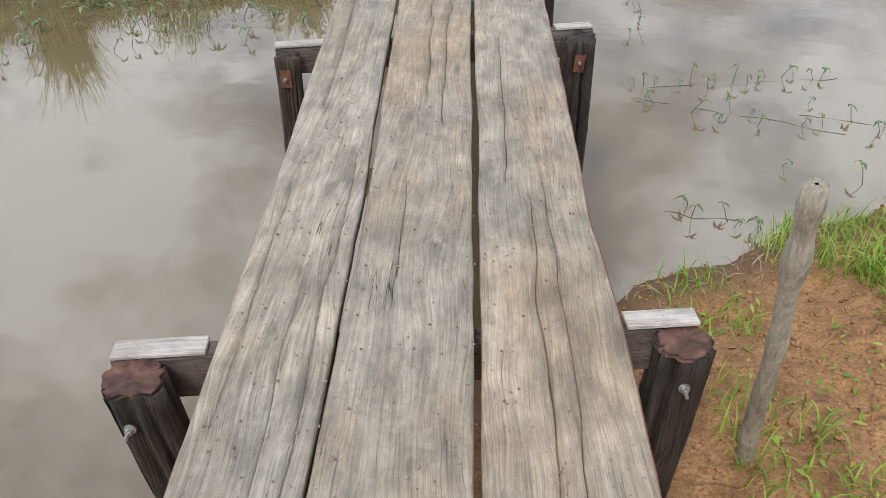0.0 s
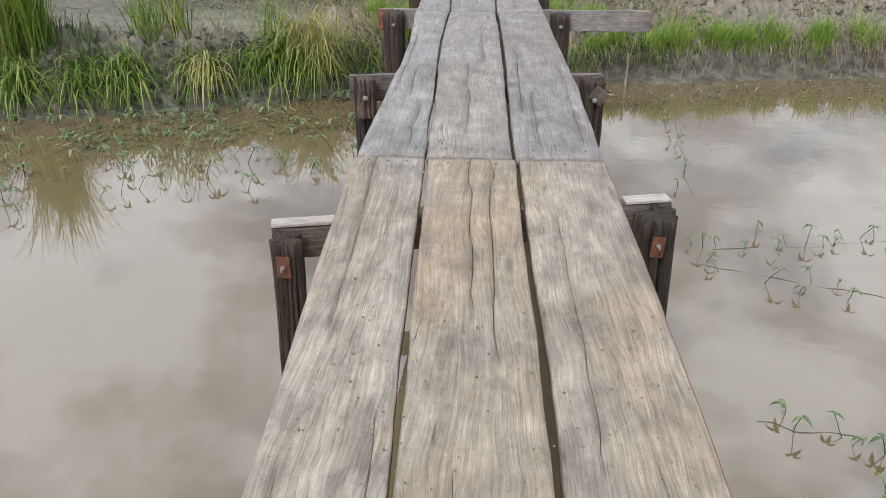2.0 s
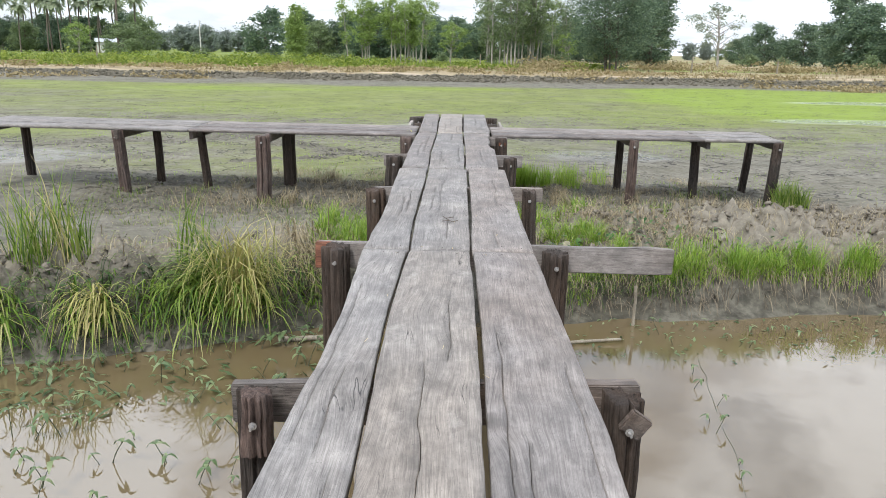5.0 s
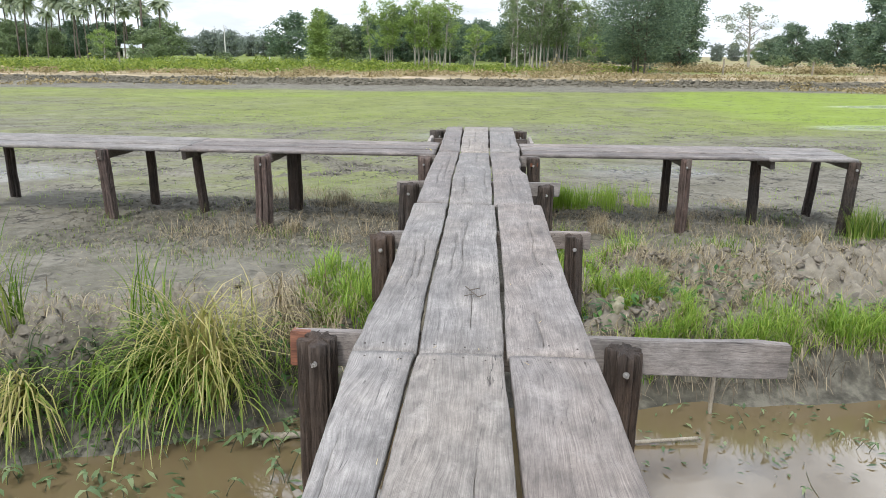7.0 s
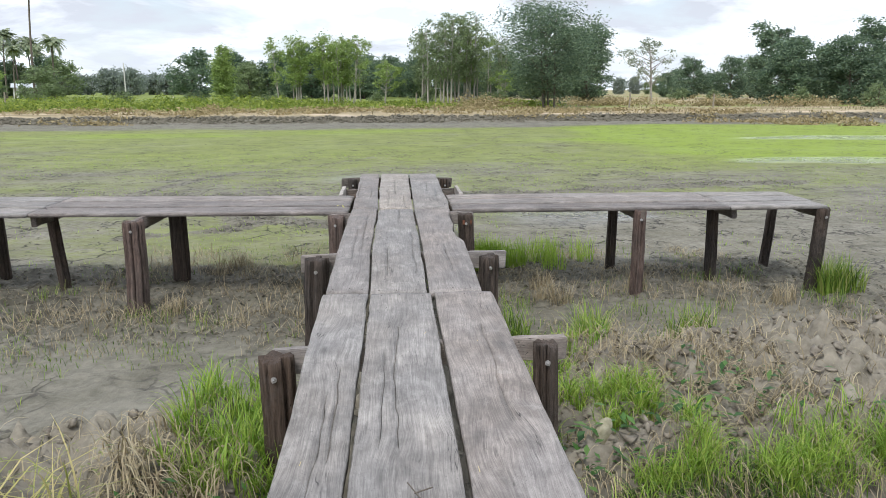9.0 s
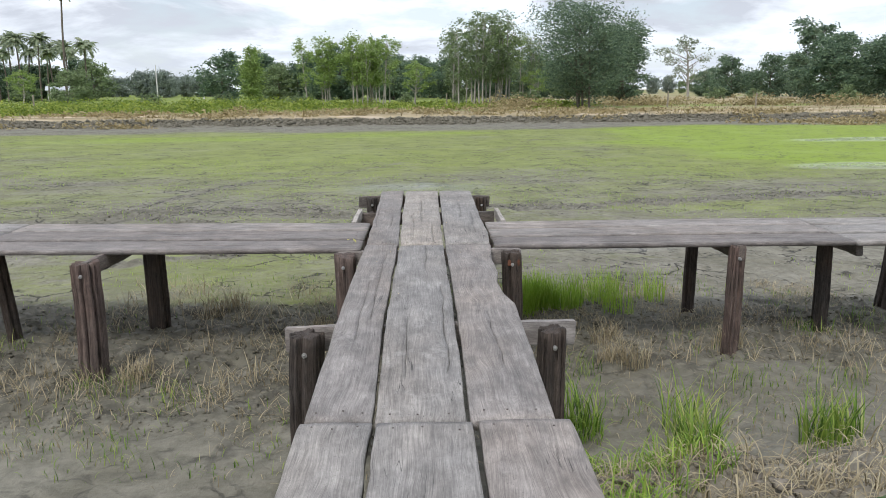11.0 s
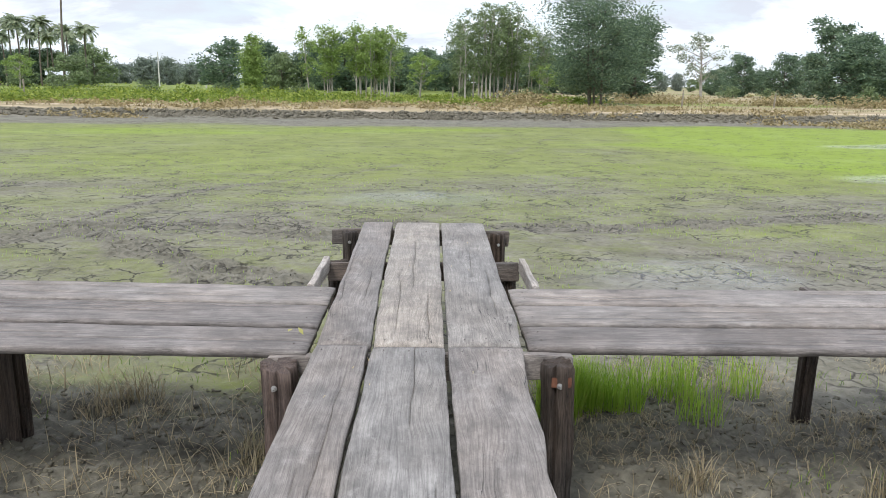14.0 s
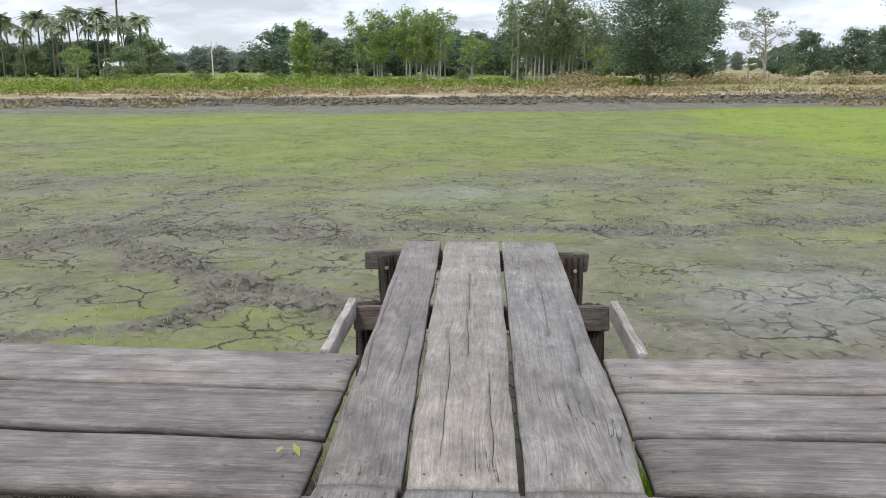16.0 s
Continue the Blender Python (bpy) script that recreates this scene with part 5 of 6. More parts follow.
# pond plants
litter = []
p = scatter(3600, -8, -0.7, 5.9, 8.6, lambda x, y: (y < far_shore(x) + 0.05) & (far_shore(x) - y < 1.15 + 1.5 * fbm(x * 0.9, y * 0.9, 97)) & (fbm(x * 2, y * 2, 98) > -0.06))
litter.append(leaves(np.stack([p[:, 0], p[:, 1], np.full(len(p), WATER_Z) + rng.uniform(0.004, 0.07, len(p))], -1), 0.10, 0.15, 0.28))
p = scatter(420, 1.0, 5.4, 8.0, 9.4, lambda x, y: y < far_shore(x))
litter.append(leaves(np.stack([p[:, 0], p[:, 1], np.full(len(p), WATER_Z) + rng.uniform(0.006, 0.03, len(p))], -1), 0.06, 0.0, 0.34))
grass("floating_leaves", litter, POND_LEAF, "small floating and drooping leaves on the canal edge", "water plants")


def seedling_mesh(seed):
    """A stem that arches from the water with a few drooping leaves."""
    r = np.random.default_rng(seed)
    t = np.linspace(0, 1, 9)
    s, hgt = r.uniform(0.03, 0.10), r.uniform(0.06, 0.13)
    P = np.stack([s * t ** 1.5, 0.02 * fbm(t * 3, 1, seed), -0.05 + (hgt + 0.05) * t], -1)
    vs = [tube(P, np.linspace(0.0035, 0.0022, 9), 5)]
    stem = joined("stem", vs, POND_STEM)
    lf = []
    for k in range(3):
        a = r.uniform(0, 6.28)
        d_ = np.array([math.cos(a), math.sin(a), 0])
        c = np.array([-d_[1], d_[0], 0])
        L, w = r.uniform(0.045, 0.07), 0.012
        q = [P[-1] + d_ * L * f + np.array([0, 0, 0.012 * math.sin(3 * f) - 0.03 * f * f]) for f in (0, 0.35, 0.7, 1)]
        wd = (0.3 * w, w, 0.8 * w, 0.05 * w)
        V = np.array([pt + sg * c * ww for pt, ww in zip(q, wd) for sg in (-1, 1)])
        lf.append((V, np.array([[2 * j, 2 * j + 1, 2 * j + 3, 2 * j + 2] for j in range(3)])))
    return stem, joined("leaf", lf, POND_LEAF)


SEEDLINGS = [seedling_mesh(s) for s in range(6)]


def seedling(x, y, k, turn):
    stem, leaf = SEEDLINGS[k % 6]
    ob = tagged(new("water_seedling", stem), "thin dark water plant with drooping leaves above the water", "water plant", "water seedlings")
    ob.matrix_basis = pose(x, y, WATER_Z, 0, 0, turn) @ Matrix.Scale((0.6 if x > 0 else 0.65) + (0.4 if x > 0 else 0.75) * ((k * 37) % 10) / 10, 4)
    part("leaves", leaf, ob)


spots = []
for ax_, ay_, bx_, by_, n in ((1.35, 5.05, 2.9, 5.25, 15), (1.35, 4.85, 2.6, 4.4, 9), (1.3, 3.35, 2.1, 3.2, 9), (2.5, 4.6, 3.2, 4.4, 5), (1.6, 6.0, 1.9, 8.0, 8), (2.0, 3.9, 3.0, 3.7, 3)):
    for i in range(n):
        f = (i + 0.5) / n
        spots.append((ax_ + (bx_ - ax_) * f + rng.normal(0, 0.06), ay_ + (by_ - ay_) * f + rng.normal(0, 0.07)))
for i in range(150):
    x = rng.uniform(-4.2, -0.75)
    spots.append((x, float(far_shore(x)) - 0.15 - 2.3 * rng.uniform(0, 1) ** 1.4))
for i in range(26):
    x = rng.uniform(1.4, 5.2)
    spots.append((x, float(far_shore(x)) - rng.uniform(0.15, 0.7)))
for i, (x, y) in enumerate(spots):
    seedling(float(x), float(y), i, float(rng.uniform(0, 360)))


for i, (ax_, ay_, bx_, by_) in enumerate(((1.3, 3.4, 2.15, 3.18), (1.3, 5.0, 2.95, 5.25), (1.35, 4.9, 2.65, 4.35), (2.45, 4.65, 3.25, 4.35), (1.6, 5.9, 1.95, 8.1))):
    t = np.linspace(0, 1, 30)
    P = np.stack([ax_ + (bx_ - ax_) * t + 0.08 * fbm(t * 5, 1.0, i), ay_ + (by_ - ay_) * t + 0.12 * fbm(t * 5, 6.0, i), WATER_Z + 0.012 * fbm(t * 9, 3.0, i)], -1)
    V, F = tube(P, np.full(30, 0.0017), 5)
    tagged(new("water_runner", mesh_of("water_runner", V, F, POND_STEM)), "thin dark runner stem floating on the canal water", "water plant", "water runners")

# a pale stone among the bank grass
stone_bm = bmesh.new()
bmesh.ops.create_icosphere(stone_bm, subdivisions=3, radius=1)
for v in stone_bm.verts:
    v.co *= 1 + 0.12 * noise.noise(v.co * 2)
    v.co = Vector((v.co.x * 0.06, v.co.y * 0.04, v.co.z * 0.10))
stone = tagged(new("stone", bm_mesh("stone", stone_bm, simple("mossy_stone", (0.25, 0.24, 0.16), (0.42, 0.40, 0.30), 30, 0.9, 0.2, 0, 0.004), True)), "pale mossy stone standing in the bank grass", "stone")
stone.matrix_basis = pose(1.12, 9.75, float(height(1.12, 9.75)) + 0.06, 8, 10, 20)

# ---- far trees ----
EYE_X, EYE_Y = 0.0, 11.8


def spot(bearing, dist):
    """Plan place at a bearing (degrees clockwise from +Y) from the end of the footbridge."""
    a = radians(bearing)
    return EYE_X + dist * math.sin(a), EYE_Y + dist * math.cos(a)


def crown_leaves(lobes, n, size, hollow=0.55):
    """Leaf sprays in many small tufts over the lobes (x, y, z, rx, ry, rz), with gaps between the tufts."""
    L = np.array(lobes, float)
    vol = L[:, 3] * L[:, 4] * L[:, 5]
    m = max(n // 45, len(L) * 3)
    own = rng.choice(len(L), m, p=vol ** 0.67 / (vol ** 0.67).sum())
    v = rng.normal(size=(m, 3)); v /= np.linalg.norm(v, axis=1)[:, None]
    q = rng.uniform(hollow, 1.0, m) ** 0.6 * rng.uniform(0.85, 1.12, m)
    tuft = L[own, :3] + v * L[own, 3:] * q[:, None]
    wide_ = L[own, 3:] * rng.uniform(0.12, 0.30, (m, 1)) + size * 0.5
    pick = rng.integers(0, m, n)
    C = tuft[pick] + rng.normal(size=(n, 3)) * wide_[pick] * np.array([1.0, 1.0, 0.7])
    a1 = rng.normal(size=(n, 3)); a1[:, 2] *= 0.6; a1 /= np.linalg.norm(a1, axis=1)[:, None]
    a2 = np.cross(a1, rng.normal(size=(n, 3))); a2 /= np.linalg.norm(a2, axis=1)[:, None]
    s = size * rng.uniform(0.5, 1.4, n)[:, None]
    V = np.stack([C - a1 * s, C + a2 * s * 0.42, C + a1 * s, C - a2 * s * 0.42], 1).reshape(-1, 3)
    return V, np.arange(4 * n).reshape(-1, 4)


def limb(a, b, r0, r1, seed, wob=0.06):
    t = np.linspace(0, 1, 8)
    A, B = np.array(a, float), np.array(b, float)
    d_ = np.linalg.norm(B - A)
    P = A + (B - A) * t[:, None]
    P[:, 0] += wob * d_ * fbm(t * 3, 1.1, seed) * 2 * t; P[:, 1] += wob * d_ * fbm(t * 3, 4.1, seed) * 2 * t
    return tube(P, np.linspace(r0, r1, 8), 7)


def tree(kind, h, w, seed, leaf, bark, n, size, label, stems=1, bare=0.3, narrow=False, sparse=False, wide=False):
    """A tree of height h and crown width w at the origin: trunk with limbs, and a crown."""
    r = np.random.default_rng(seed)
    root = tagged(new(kind), label, "tree", "trees beyond the field")
    wood_, lobes = [], []
    for s in range(stems):
        bx, by = (r.normal(0, w * (0.025 if wide else 0.22)), r.normal(0, w * (0.025 if wide else 0.15))) if stems > 1 else (0, 0)
        hh = h * r.uniform(0.75, 1.0) if stems > 1 else h
        tx, ty = bx * 1.3 + r.normal(0, w * 0.05), by * 1.3
        r0 = h * (0.010 if narrow or stems > 3 else 0.022)
        wood_.append(limb((bx, by, -0.3), (tx, ty, hh * 0.9), r0, r0 * 0.25, seed + s, 0.04))
        k = (10 if narrow else 20) if stems == 1 else (12 if wide else 7)
        for i in range(k):
            f = bare + (1 - bare) * (i + 0.5) / k
            prof = math.sin(math.pi * min(max((f - bare) / (1 - bare), 0.08), 0.93)) ** 0.6
            if narrow:
                prof *= 0.9
            a = i * 2.4 + r.uniform(0, 1)
            ww = w / 2 / (1 if stems == 1 or wide else 1.5)
            R = ww * prof * (r.uniform(0.1, 0.35) if narrow else r.uniform(0.35, 0.8))
            c = (bx + (tx - bx) * f + R * math.cos(a), by + (ty - by) * f + R * math.sin(a), hh * (f * 0.92 + 0.03))
            sz = ww * (0.30 if sparse else (0.40 if stems == 1 or wide else 0.54)) * r.uniform(0.55, 1.3)
            if narrow:
                sz = ww * prof * r.uniform(0.55, 0.8)
            lobes.append((*c, sz, sz, sz * r.uniform(0.6, 0.95) * (1.7 if narrow else (1.5 if stems > 1 and not wide else 1))))
            wood_.append(limb((bx + (tx - bx) * f * 0.8, by + (ty - by) * f * 0.8, hh * max(f - 0.18, bare * 0.7)), c, r0 * 0.4, r0 * 0.1, seed + i, 0.1))
    part("trunk", joined("trunk", wood_, bark), root)
    part("crown", joined("crown", [crown_leaves(lobes, n, size, 0.25)], leaf, flat=True), root)
    return root


def squat(scale, dist):
    """The nearer trees are a little lower than wide."""
    return Matrix.Diagonal((scale * 0.97, scale * 0.97, scale * 0.87, 1)) if dist < 150 else Matrix.Scale(scale, 4)


def put(root, bearing, dist, turn=0.0, scale=1.0):
    x, y = spot(bearing, dist)
    root.matrix_basis = pose(x, y, float(height(x, y)), 0, 0, turn) @ squat(scale, dist)
    return root


def again(root, bearing, dist, turn, scale):
    x, y = spot(bearing, dist)
    c = copy_thing(root, Matrix.Identity(4))
    c.matrix_basis = pose(x, y, float(height(x, y)), 0, 0, turn) @ squat(scale, dist)
    return c


big = put(tree("broadleaf_tree", 11.6, 11.0, 3, TREE_DARK, BARK, 36000, 0.12, "large dark green spreading tree with several dark trunks", 4, 0.2, wide=True), 12.1, 70)
big2 = put(tree("broadleaf_tree", 10.0, 7.0, 5, TREE_DARK, BARK, 22000, 0.15, "dense dark green tree with foliage to the ground", 1, 0.04), 15.0, 84)
euc = put(tree("eucalyptus_tree", 11.6, 5.6, 7, TREE_MID, BARK_PALE, 8000, 0.13, "slender eucalyptus with thin trunks and open crown", 5, 0.34), 3.6, 78)
euc2 = put(tree("eucalyptus_tree", 10.8, 4.6, 9, TREE_LIGHT, BARK_PALE, 7500, 0.13, "tall eucalyptus with bright yellow-green crown and thin trunks", 4, 0.34), 6.3, 82)
again(euc, 4.9, 79, 70, 1.06); again(euc, 2.2, 84, 150, 0.92); again(euc, 7.6, 88, 40, 0.85)
col_ = put(tree("eucalyptus_tree", 9.6, 4.6, 31, TREE_LIGHT, BARK_PALE, 7000, 0.14, "tall column-shaped eucalyptus with light green crown", 5, 0.28), -5.0, 82)
again(col_, -7.6, 84, 130, 0.97); again(col_, -4.5, 84, 250, 0.95); again(euc, -3.2, 100, 220, 0.88)
cone = put(tree("narrow_tree", 7.9, 4.4, 11, TREE_LIGHT, BARK_PALE, 9000, 0.14, "narrow tree with light yellow-green leaves down to its foot", 1, 0.08, True), -13.1, 90)
sap = put(tree("young_tree", 5.8, 4.6, 13, TREE_LIGHT, BARK_PALE, 2000, 0.14, "young thin tree with a sparse light green crown", 1, 0.35, False, True), -0.9, 80)
again(sap, 8.6, 80, 60, 0.8)
pale = put(tree("sparse_tree", 10.2, 9.0, 15, TREE_PALE, BARK_PALE, 2600, 0.15, "tall pale tree with thin open branches", 1, 0.35, False, True), 19.5, 112)
rnd = put(tree("round_tree", 8.5, 9.0, 17, TREE_DARK, BARK, 13000, 0.20, "rounded dark green tree at the field edge", 1, 0.03), 28.8, 96)
drk = put(tree("dark_tree", 12.5, 8.5, 19, TREE_DARK, BARK, 12000, 0.22, "tall dark tree with layered foliage", 1, 0.12), 27.6, 118)
again(drk, 34.2, 110, 50, 0.95); again(rnd, 33.0, 96, 120, 1.0); again(drk, 36.5, 105, 150, 0.9); again(rnd, 37.0, 92, 200, 1.0)
mid_t = put(tree("background_tree", 8.6, 8.5, 21, TREE_DARK, BARK, 7000, 0.25, "dark green tree in the distant wood line", 1, 0.02), -15.1, 122)
mid_u = put(tree("background_tree", 7.6, 8.5, 23, TREE_MID, BARK, 6000, 0.25, "green tree in the distant wood line", 1, 0.02), -11.3, 165)
mid_f = put(tree("background_tree", 7.4, 9.5, 27, TREE_HAZED, BARK, 4500, 0.34, "grey-green tree in the far wood line, haze put into its leaf colour", 1, 0.02), -17.3, 300)
r2 = np.random.default_rng(99)
for bearing in np.arange(-12.4, 15.0, 0.85):
    again(mid_t if r2.random() < 0.8 else mid_u, bearing + r2.uniform(-0.4, 0.4), r2.uniform(140, 185), r2.uniform(0, 360), r2.uniform(0.8, 1.2))
for bearing, dist, sc in ((22.2, 150, 0.85), (24.7, 150, 0.85), (21.0, 180, 0.7), (29.8, 150, 0.7), (31.0, 150, 1.0), (20.3, 170, 0.6), (23.4, 190, 0.6), (26.0, 160, 0.9)):
    again(mid_t, bearing, dist, bearing * 40, sc)
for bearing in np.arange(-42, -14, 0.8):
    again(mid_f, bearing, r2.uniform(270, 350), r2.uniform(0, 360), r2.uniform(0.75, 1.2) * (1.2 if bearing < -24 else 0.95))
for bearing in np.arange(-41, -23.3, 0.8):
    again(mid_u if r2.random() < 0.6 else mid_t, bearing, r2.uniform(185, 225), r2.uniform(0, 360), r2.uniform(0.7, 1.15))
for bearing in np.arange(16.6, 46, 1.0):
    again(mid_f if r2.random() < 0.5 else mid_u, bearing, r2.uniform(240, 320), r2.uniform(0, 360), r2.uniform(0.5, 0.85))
again(mid_u, -25.0, 128, 30, 0.80); again(sap, -28.0, 125, 80, 1.05); again(mid_u, -27.8, 140, 200, 0.62)
shr = put(tree("shrub", 2.2, 3.4, 25, TREE_MID, BARK, 1800, 0.12, "low green shrub beyond the field", 3, 0.02), -9.0, 100)
for bearing, dist, sc in ((2.6, 84, 0.8), (7.2, 76, 0.9), (8.2, 78, 1.0), (-1.5, 96, 0.9), (-26, 120, 1.3), (-20, 96, 1.0), (-12.3, 100, 0.8), (30, 88, 1.2), (24, 110, 1.0), (21.5, 130, 1.2), (35, 84, 1.4), (-10, 97, 0.7), (-15.4, 100, 0.9)):
    again(shr, bearing, dist, bearing * 33, sc)


def mounds(name, n, b0, b1, d0, d1, high, mat, label, dens=170):
    """Uneven low mounds of leafy growth along the field edges beyond the bank."""
    lobes = []
    for i in range(n):
        x, y = spot(r2.uniform(b0, b1), r2.uniform(d0, d1))
        hh = high * r2.uniform(0.5, 1.2)
        lobes.append((x, y, float(height(x, y)) + 0.25 * hh, r2.uniform(1.2, 4.0), r2.uniform(0.5, 1.2), hh * 0.75))
    V, F = crown_leaves(lobes, n * dens, 0.13, 0.1)
    low = V[:, 2].reshape(-1, 4).min(1)
    V[:, 2] += np.repeat(np.maximum(height(V[::4, 0], V[::4, 1]) - low, 0), 4)
    tagged(new(name, mesh_of(name, V, F, mat, flat=True)), label, "undergrowth", kind="stuff")


mounds("green_undergrowth", 190, -42, -8, 62, 92, 1.15, HEDGE, "bright green leafy growth in strips beyond the field")
mounds("low_undergrowth", 70, -9, 12, 66, 84, 0.7, HEDGE, "low yellow-green growth at the foot of the trees")
mounds("dry_undergrowth", 120, 13, 45, 78, 105, 1.0, HEDGE_DRY, "rust-brown dry growth in strips beyond the field")
mounds("bank_scrub", 130, -45, 45, 50.5, 62, 0.45, HEDGE_DRY, "straw-coloured scrub along the far bank", 110)
mounds("brush_heap", 9, 4.6, 8.6, 66, 70, 1.5, HEDGE_DRY, "heap of dead brown brush below the eucalyptus", 420)


def frond(seed, length):
    """One palm frond along +X: an arched rib with drooping leaflets."""
    r = np.random.default_rng(seed)
    vs, fs = [], []
    n = 14
    t = np.linspace(0.1, 1, n)
    up, fall = r.uniform(0.2, 0.9), r.uniform(0.6, 1.3)
    P = np.stack([length * t * 0.9, 0 * t, length * (up * t - fall * t * t)], -1)
    o = 0
    for i in range(n - 1):
        for s in (-1, 1):
            L = length * 0.34 * math.sin(math.pi * (0.12 + 0.8 * t[i]))
            tip = P[i] + np.array([0.4 * L, s * 0.75 * L, -0.55 * L])
            vs += [P[i], P[i] + (P[i + 1] - P[i]) * 1.3, tip]
            fs.append((o, o + 1, o + 2)); o += 3
    rib = [(P[i], P[i + 1]) for i in range(n - 1)]
    for a, b_ in rib:
        vs += [a, b_, b_ + np.array([0, 0.05, 0.02])]
        fs.append((o, o + 1, o + 2)); o += 3
    return np.array(vs), np.array(fs)


def palm(h, seed, label, n=34, length=2.9):
    r = np.random.default_rng(seed)
    root = tagged(new("palm_tree"), label, "palm tree", "palms beyond the field")
    t = np.linspace(0, 1, 10)
    P = np.stack([0.8 * t ** 2 * r.uniform(-1, 1), 0.5 * t ** 2, h * t - 0.3], -1)
    part("trunk", joined("trunk", [tube(P, np.linspace(0.20, 0.13, 10), 8)], BARK), root)
    pieces = []
    for i in range(n):
        V, F = frond(seed * 40 + i, length * r.uniform(0.8, 1.1))
        R = np.array((Matrix.Rotation(i * 2.4, 3, "Z") @ Matrix.Rotation(radians(r.uniform(-55, 30)), 3, "Y")))
        pieces.append((V @ R.T + P[-1], F))
    part("crown", joined("crown", pieces, PALM_LEAF, flat=True), root)
    return root


pa = put(palm(13, 1, "tall coconut palm with drooping fronds"), -30.5, 200)
pb = put(palm(11.5, 2, "coconut palm with drooping fronds"), -31.8, 205)
for i, (bearing, dist, sc) in enumerate(((-32.6, 190, 1.0), (-29.6, 210, 1.0), (-29.0, 190, 0.95), (-28.2, 200, 1.0), (-27.2, 205, 0.97), (-26.6, 190, 1.0), (-25.8, 200, 1.0), (-25.0, 195, 0.9), (-23.9, 150, 0.85), (-33.5, 200, 1.05), (-34.6, 205, 1.0), (-35.8, 195, 1.05), (-24.4, 205, 0.9), (-28.6, 170, 0.7), (-31.0, 175, 0.75), (-26.2, 170, 0.7), (-30.0, 195, 1.06), (-27.7, 190, 1.0), (-33.0, 210, 1.0), (-24.9, 185, 0.85), (-29.3, 180, 0.85), (-32.2, 180, 0.85))):
    again(pa if i % 2 else pb, bearing, dist, i * 67, sc * 1.04)
put(palm(19.5, 5, "very tall single palm with a small crown", 20, 1.9), -25.3, 132)

# roadside things beyond the field
for bearing, dist, h in ((-28.0, 76, 1.6), (18.4, 72, 1.5), (1.6, 76, 1.4), (24.5, 74, 1.3), (-37, 74, 1.5)):
    x, y = spot(bearing, dist)
    z = float(height(x, y))
    stake("fence_post", (x, y, z - 0.3), (x + 0.05, y, z + h), 0.09, 0.07, STICK, "weathered wooden fence post beyond the field", "fence post", int(bearing) + 50)
for bearing, dist, h in ((-19.3, 190, 7.5), (-16.2, 180, 7.0)):
    x, y = spot(bearing, dist)
    V, F = tube([(x, y, -0.6), (x, y, h * 0.5), (x, y, h)], [0.16, 0.14, 0.11], 8)
    tagged(new("utility_pole", mesh_of("utility_pole", V, F, CONCRETE)), "pale concrete utility pole among the trees", "pole", "utility poles")


def hut(bearing, dist):
    x, y = spot(bearing, dist)
    z = float(height(x, y))
    root = tagged(new("field_hut"), "small pale hut with a sheet roof under trees", "hut")
    root.matrix_basis = pose(x, y, z, 0, 0, 20)
    part("wall", box_mesh("wall", 4.0, 3.0, 2.3, CONCRETE, 0.02), root, pose(0, 0, 1.15))
    bm = bmesh.new()
    bmesh.ops.create_cube(bm, size=1)
    bmesh.ops.scale(bm, vec=(4.8, 3.8, 0.9), verts=bm.verts)
    for v in bm.verts:
        if v.co.z > 0:
            v.co.y *= 0.05
    part("roof", bm_mesh("roof", bm, TIN), root, pose(0, 0, 2.75))
    part("door", box_mesh("door", 0.9, 0.06, 1.9, BEAM, 0.01), root, pose(0.4, -1.52, 0.95))


hut(-25.6, 185)

verge = [blades(scatter(12000, -75, 60, 56, 100, lambda x, y: (y - berm(x) > 1.0) & (fbm(x * 0.25, y * 0.4, 66) > -0.03)), 0.36, 1.2, 0.07)]
grass("verge_grass", verge, GRASS_DRY, "dry straw grass on the far field bank")
verge2 = [blades(scatter(16000, -95, 40, 80, 125, lambda x, y: fbm(x * 0.08, y * 0.2, 67) > 0.03), 0.3, 1.6, 0.07)]
for i in range(330):
    x, y = rng.uniform(-90, 8), rng.uniform(80, 112)
    wide_, high_ = rng.uniform(0.9, 3.2), rng.uniform(0.35, 0.8)
    p = np.stack([x + wide_ * rng.normal(0, 0.6, 110), y + 0.5 * rng.normal(0, 0.6, 110)], -1)
    verge2.append(blades(p, high_, 1.5, 0.07))
grass("far_green_grass", verge2, leafy("verge_green", [(0.15, (0.15, 0.22, 0.05)), (0.5, (0.27, 0.34, 0.07)), (0.8, (0.42, 0.46, 0.10)), (0.95, (0.48, 0.43, 0.24))]), "rough green grass strips beyond the field")

# grit on the first planks
pebble_bm = bmesh.new()
bmesh.ops.create_icosphere(pebble_bm, subdivisions=1, radius=1)
pv = np.array([v.co for v in pebble_bm.verts]); pf = np.array([[v.index for v in f.verts] for f in pebble_bm.faces])
pebble_bm.free()
grit = []
for i in range(760):
    x, y = rng.uniform(-0.38, 0.56), 0.3 + 2.4 * rng.uniform(0, 1) ** 2.2
    s = rng.uniform(0.0016, 0.0042)
    grit.append((pv * s * rng.uniform(0.6, 1.3, 3) + np.array([x, y, 0.001 + s * 0.4]), pf))
tagged(new("grit", joined("grit", grit, PEBBLE, flat=True)), "fine grit scattered over the first planks", "grit", kind="stuff")
clods = []
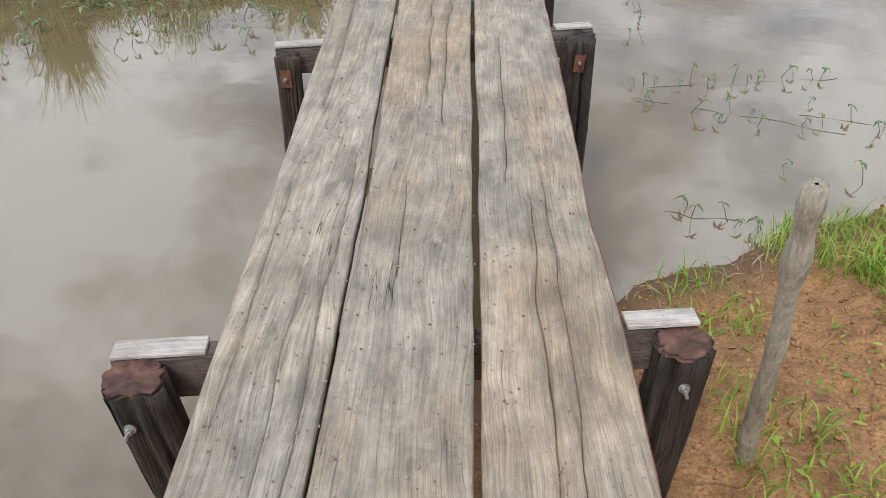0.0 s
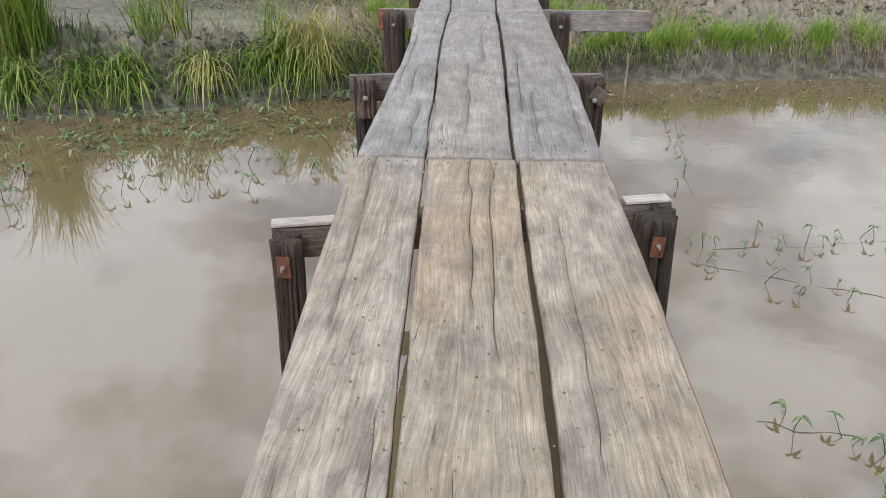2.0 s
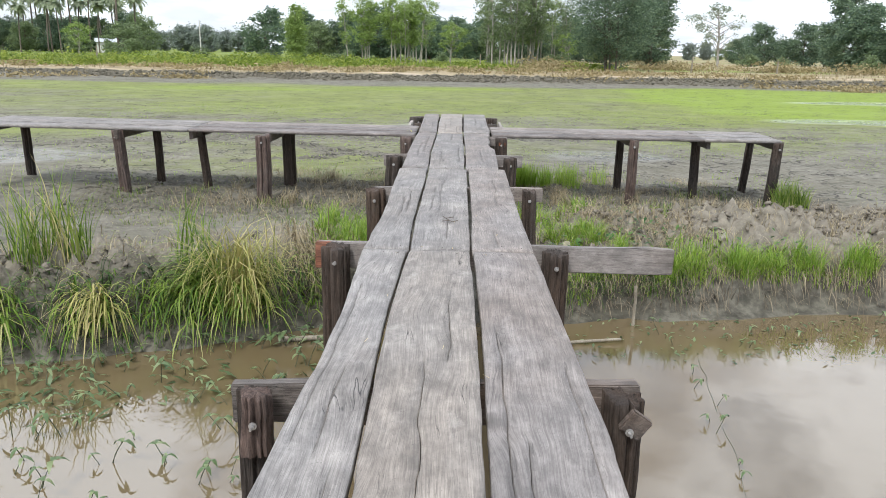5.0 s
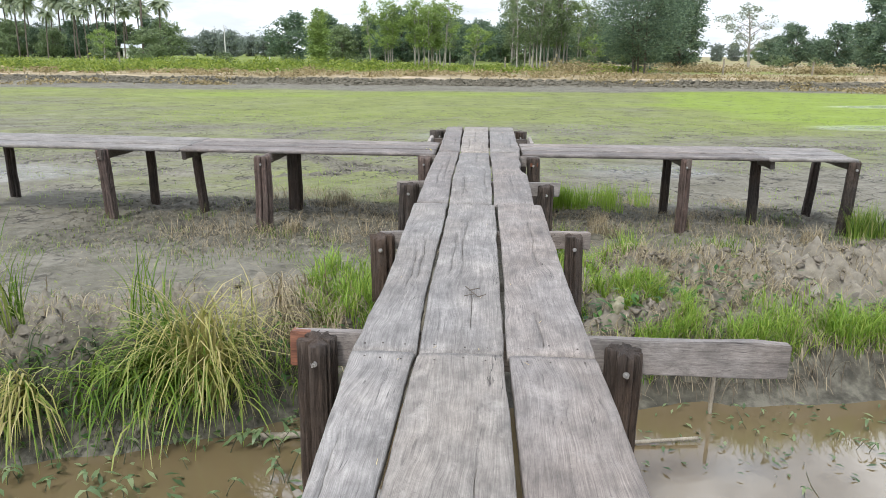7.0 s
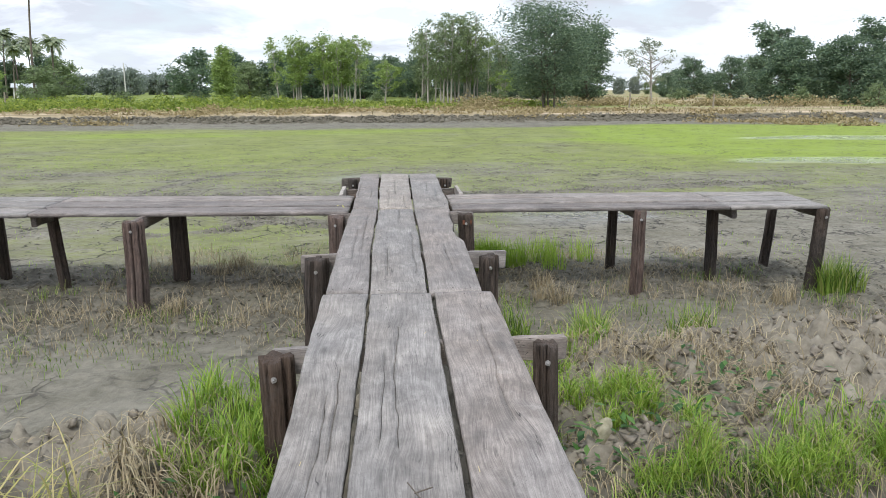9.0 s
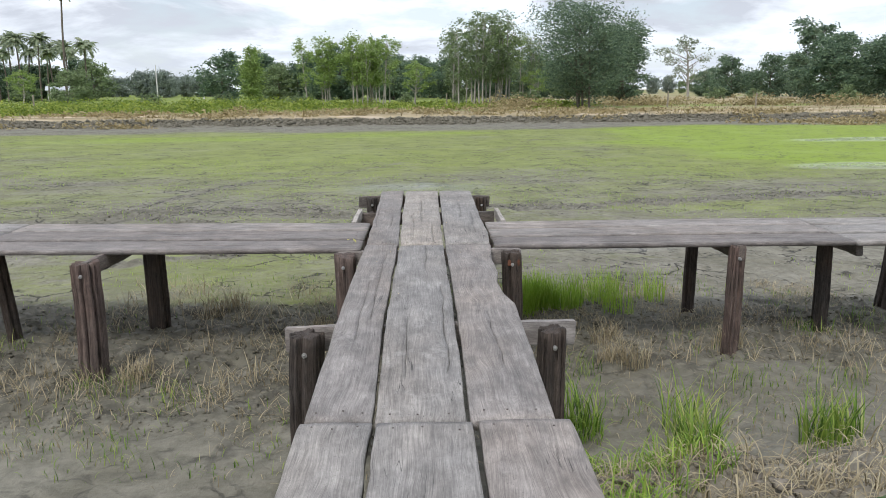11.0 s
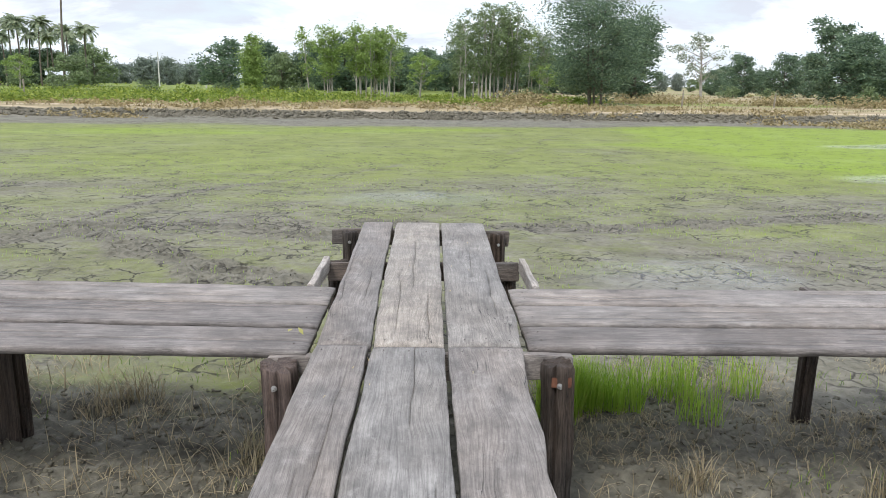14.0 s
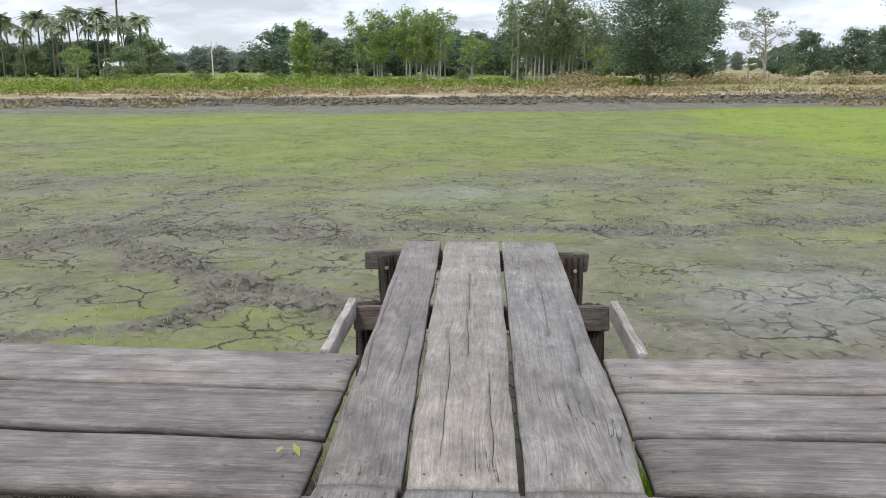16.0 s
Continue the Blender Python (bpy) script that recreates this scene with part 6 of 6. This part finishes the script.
for i in range(11000):
    x, y = rng.uniform(0.6, 3.4), rng.uniform(0.2, 3.2)
    if y < near_shore(x) - 0.05:
        s = 0.002 + 0.010 * rng.uniform(0, 1) ** 3
        clods.append((pv * s * rng.uniform(0.6, 1.2, 3) * (1 + 0.42 * rng.normal(size=(len(pv), 1))) + np.array([x, y, float(height(x, y)) + s * 0.1]), pf))
tagged(new("soil_clods", joined("soil_clods", clods, simple("soil_clod", (0.14, 0.07, 0.03), (0.50, 0.29, 0.13), 18, 0.9, 0.2, 0, 0.005), flat=True)), "crumbled orange soil clods on the bank", "soil", kind="stuff")


def clod_field(name, n, x0, x1, y0, y1, lo, hi, keep, mat, label):
    """Broken lumps of mud lying on the ground."""
    p = scatter(n, x0, x1, y0, y1, keep)
    z = height(p[:, 0], p[:, 1])
    S = rng.uniform(0, 1, len(p)) ** 2 * (hi - lo) + lo
    V = pv[None] * S[:, None, None] * rng.uniform(0.5, 1.4, (len(p), 1, 3)) * np.array([1.0, 1.0, 0.6]) * (1 + 0.42 * rng.normal(size=(len(p), len(pv), 1)))
    V = V + np.stack([p[:, 0], p[:, 1], z - 0.05 * S], -1)[:, None]
    F = (pf[None] + (np.arange(len(p)) * len(pv))[:, None, None]).reshape(-1, 3)
    tagged(new(name, mesh_of(name, V.reshape(-1, 3), F, mat, flat=True)), label, "mud", kind="stuff")


CLOD_DRY = simple("dry_mud_clod", (0.115, 0.10, 0.08), (0.29, 0.262, 0.215), 14, 0.92, 0.2, 0, 0.01)
CLOD_WET = simple("damp_mud_clod", (0.08, 0.074, 0.054), (0.20, 0.185, 0.145), 14, 0.8, 0.3, 0, 0.01)
clod_field("dry_mud_clods", 24000, -7, 6, 7.6, 12.4, 0.005, 0.045, lambda x, y: (y - far_shore(x) > 0.5) & (y - far_shore(x) < 2.6) & (np.abs(x - 0.1) > 0.5) & ((x > 0) | (fbm(x * 1.2, y * 1.2, 51) > 0.12)) & (fbm(x * 1.2, y * 1.2, 51) > -0.06), CLOD_DRY, "broken dry grey mud lumps on the bank")
clod_field("damp_mud_clods", 26000, -6, 7, 11.5, 17.5, 0.004, 0.024, lambda x, y: darker(x, y) + 0.5 * fbm(x * 0.9, y * 0.9, 52) > 0.3, CLOD_WET, "small damp mud lumps over the field edge")
clod_field("churned_mud_clods", 26000, -10, 12, 17, 25, 0.004, 0.020, lambda x, y: rut(x, y) > 0.3, CLOD_WET, "churned dark mud lumps across the field")
clod_field("field_mud_clods", 26000, -16, 18, 17, 40, 0.004, 0.016, lambda x, y: (fbm(x * 0.3, y * 1.0, 53) > 0.05) & (fbm(x * 1.5, y * 2.5, 54) > 0.02), simple("dark_field_clod", (0.05, 0.046, 0.034), (0.13, 0.12, 0.09), 14, 0.85, 0.3, 0, 0.01), "small dark mud crumbs in streaks over the field")
clod_field("berm_clods", 120000, -60, 55, 55, 68, 0.05, 0.20, lambda x, y: (y - berm(x) > 0.1) & (y - berm(x) < 1.3), CLOD_WET, "broken dark mud edge of the far bank")

scraps = []
for i in range(34):
    x, y = rng.uniform(-0.45, 0.5), rng.uniform(1.2, 17.0)
    a, L = rng.normal(1.57, 0.35), rng.uniform(0.012, 0.04)
    q = np.array([[0, -0.0016, 0.004], [0, 0.0016, 0.004], [L, 0.001, 0.006], [L, -0.001, 0.006]])
    R = np.array([[math.cos(a), -math.sin(a), 0], [math.sin(a), math.cos(a), 0], [0, 0, 1]])
    scraps.append((q @ R.T + np.array([x, y, 0.0]), np.array([[0, 1, 2, 3]])))
tagged(new("straw_scraps", joined("straw_scraps", scraps, leafy("yellow_straw", [(0.1, (0.46, 0.35, 0.14)), (0.9, (0.60, 0.53, 0.34))], 0.6, 0.1), flat=True)), "bits of yellow straw lying on the planks", "straw", kind="stuff")
twig = []
for a, b_ in (((-0.02, 8.02, 0.012), (0.05, 7.84, 0.012)), ((0.0, 7.95, 0.012), (0.06, 7.97, 0.02)), ((0.03, 7.89, 0.012), (-0.02, 7.84, 0.016)), ((0.05, 7.84, 0.012), (0.09, 7.86, 0.02))):
    twig.append(tube(np.linspace(a, b_, 5), np.full(5, 0.0025), 6))
tagged(new("twig", joined("twig", twig, BARK)), "small dry forked twig lying on a plank", "twig")

leaf_v, leaf_f = leaves(np.array([[-0.69, 14.23, 0.004], [-0.66, 14.25, 0.006]]), 0.05, 0.0, 0.5)
tagged(new("fallen_leaf", mesh_of("fallen_leaf", leaf_v, leaf_f, GRASS_YELLOW)), "small yellow fallen leaf lying on a plank", "leaf")
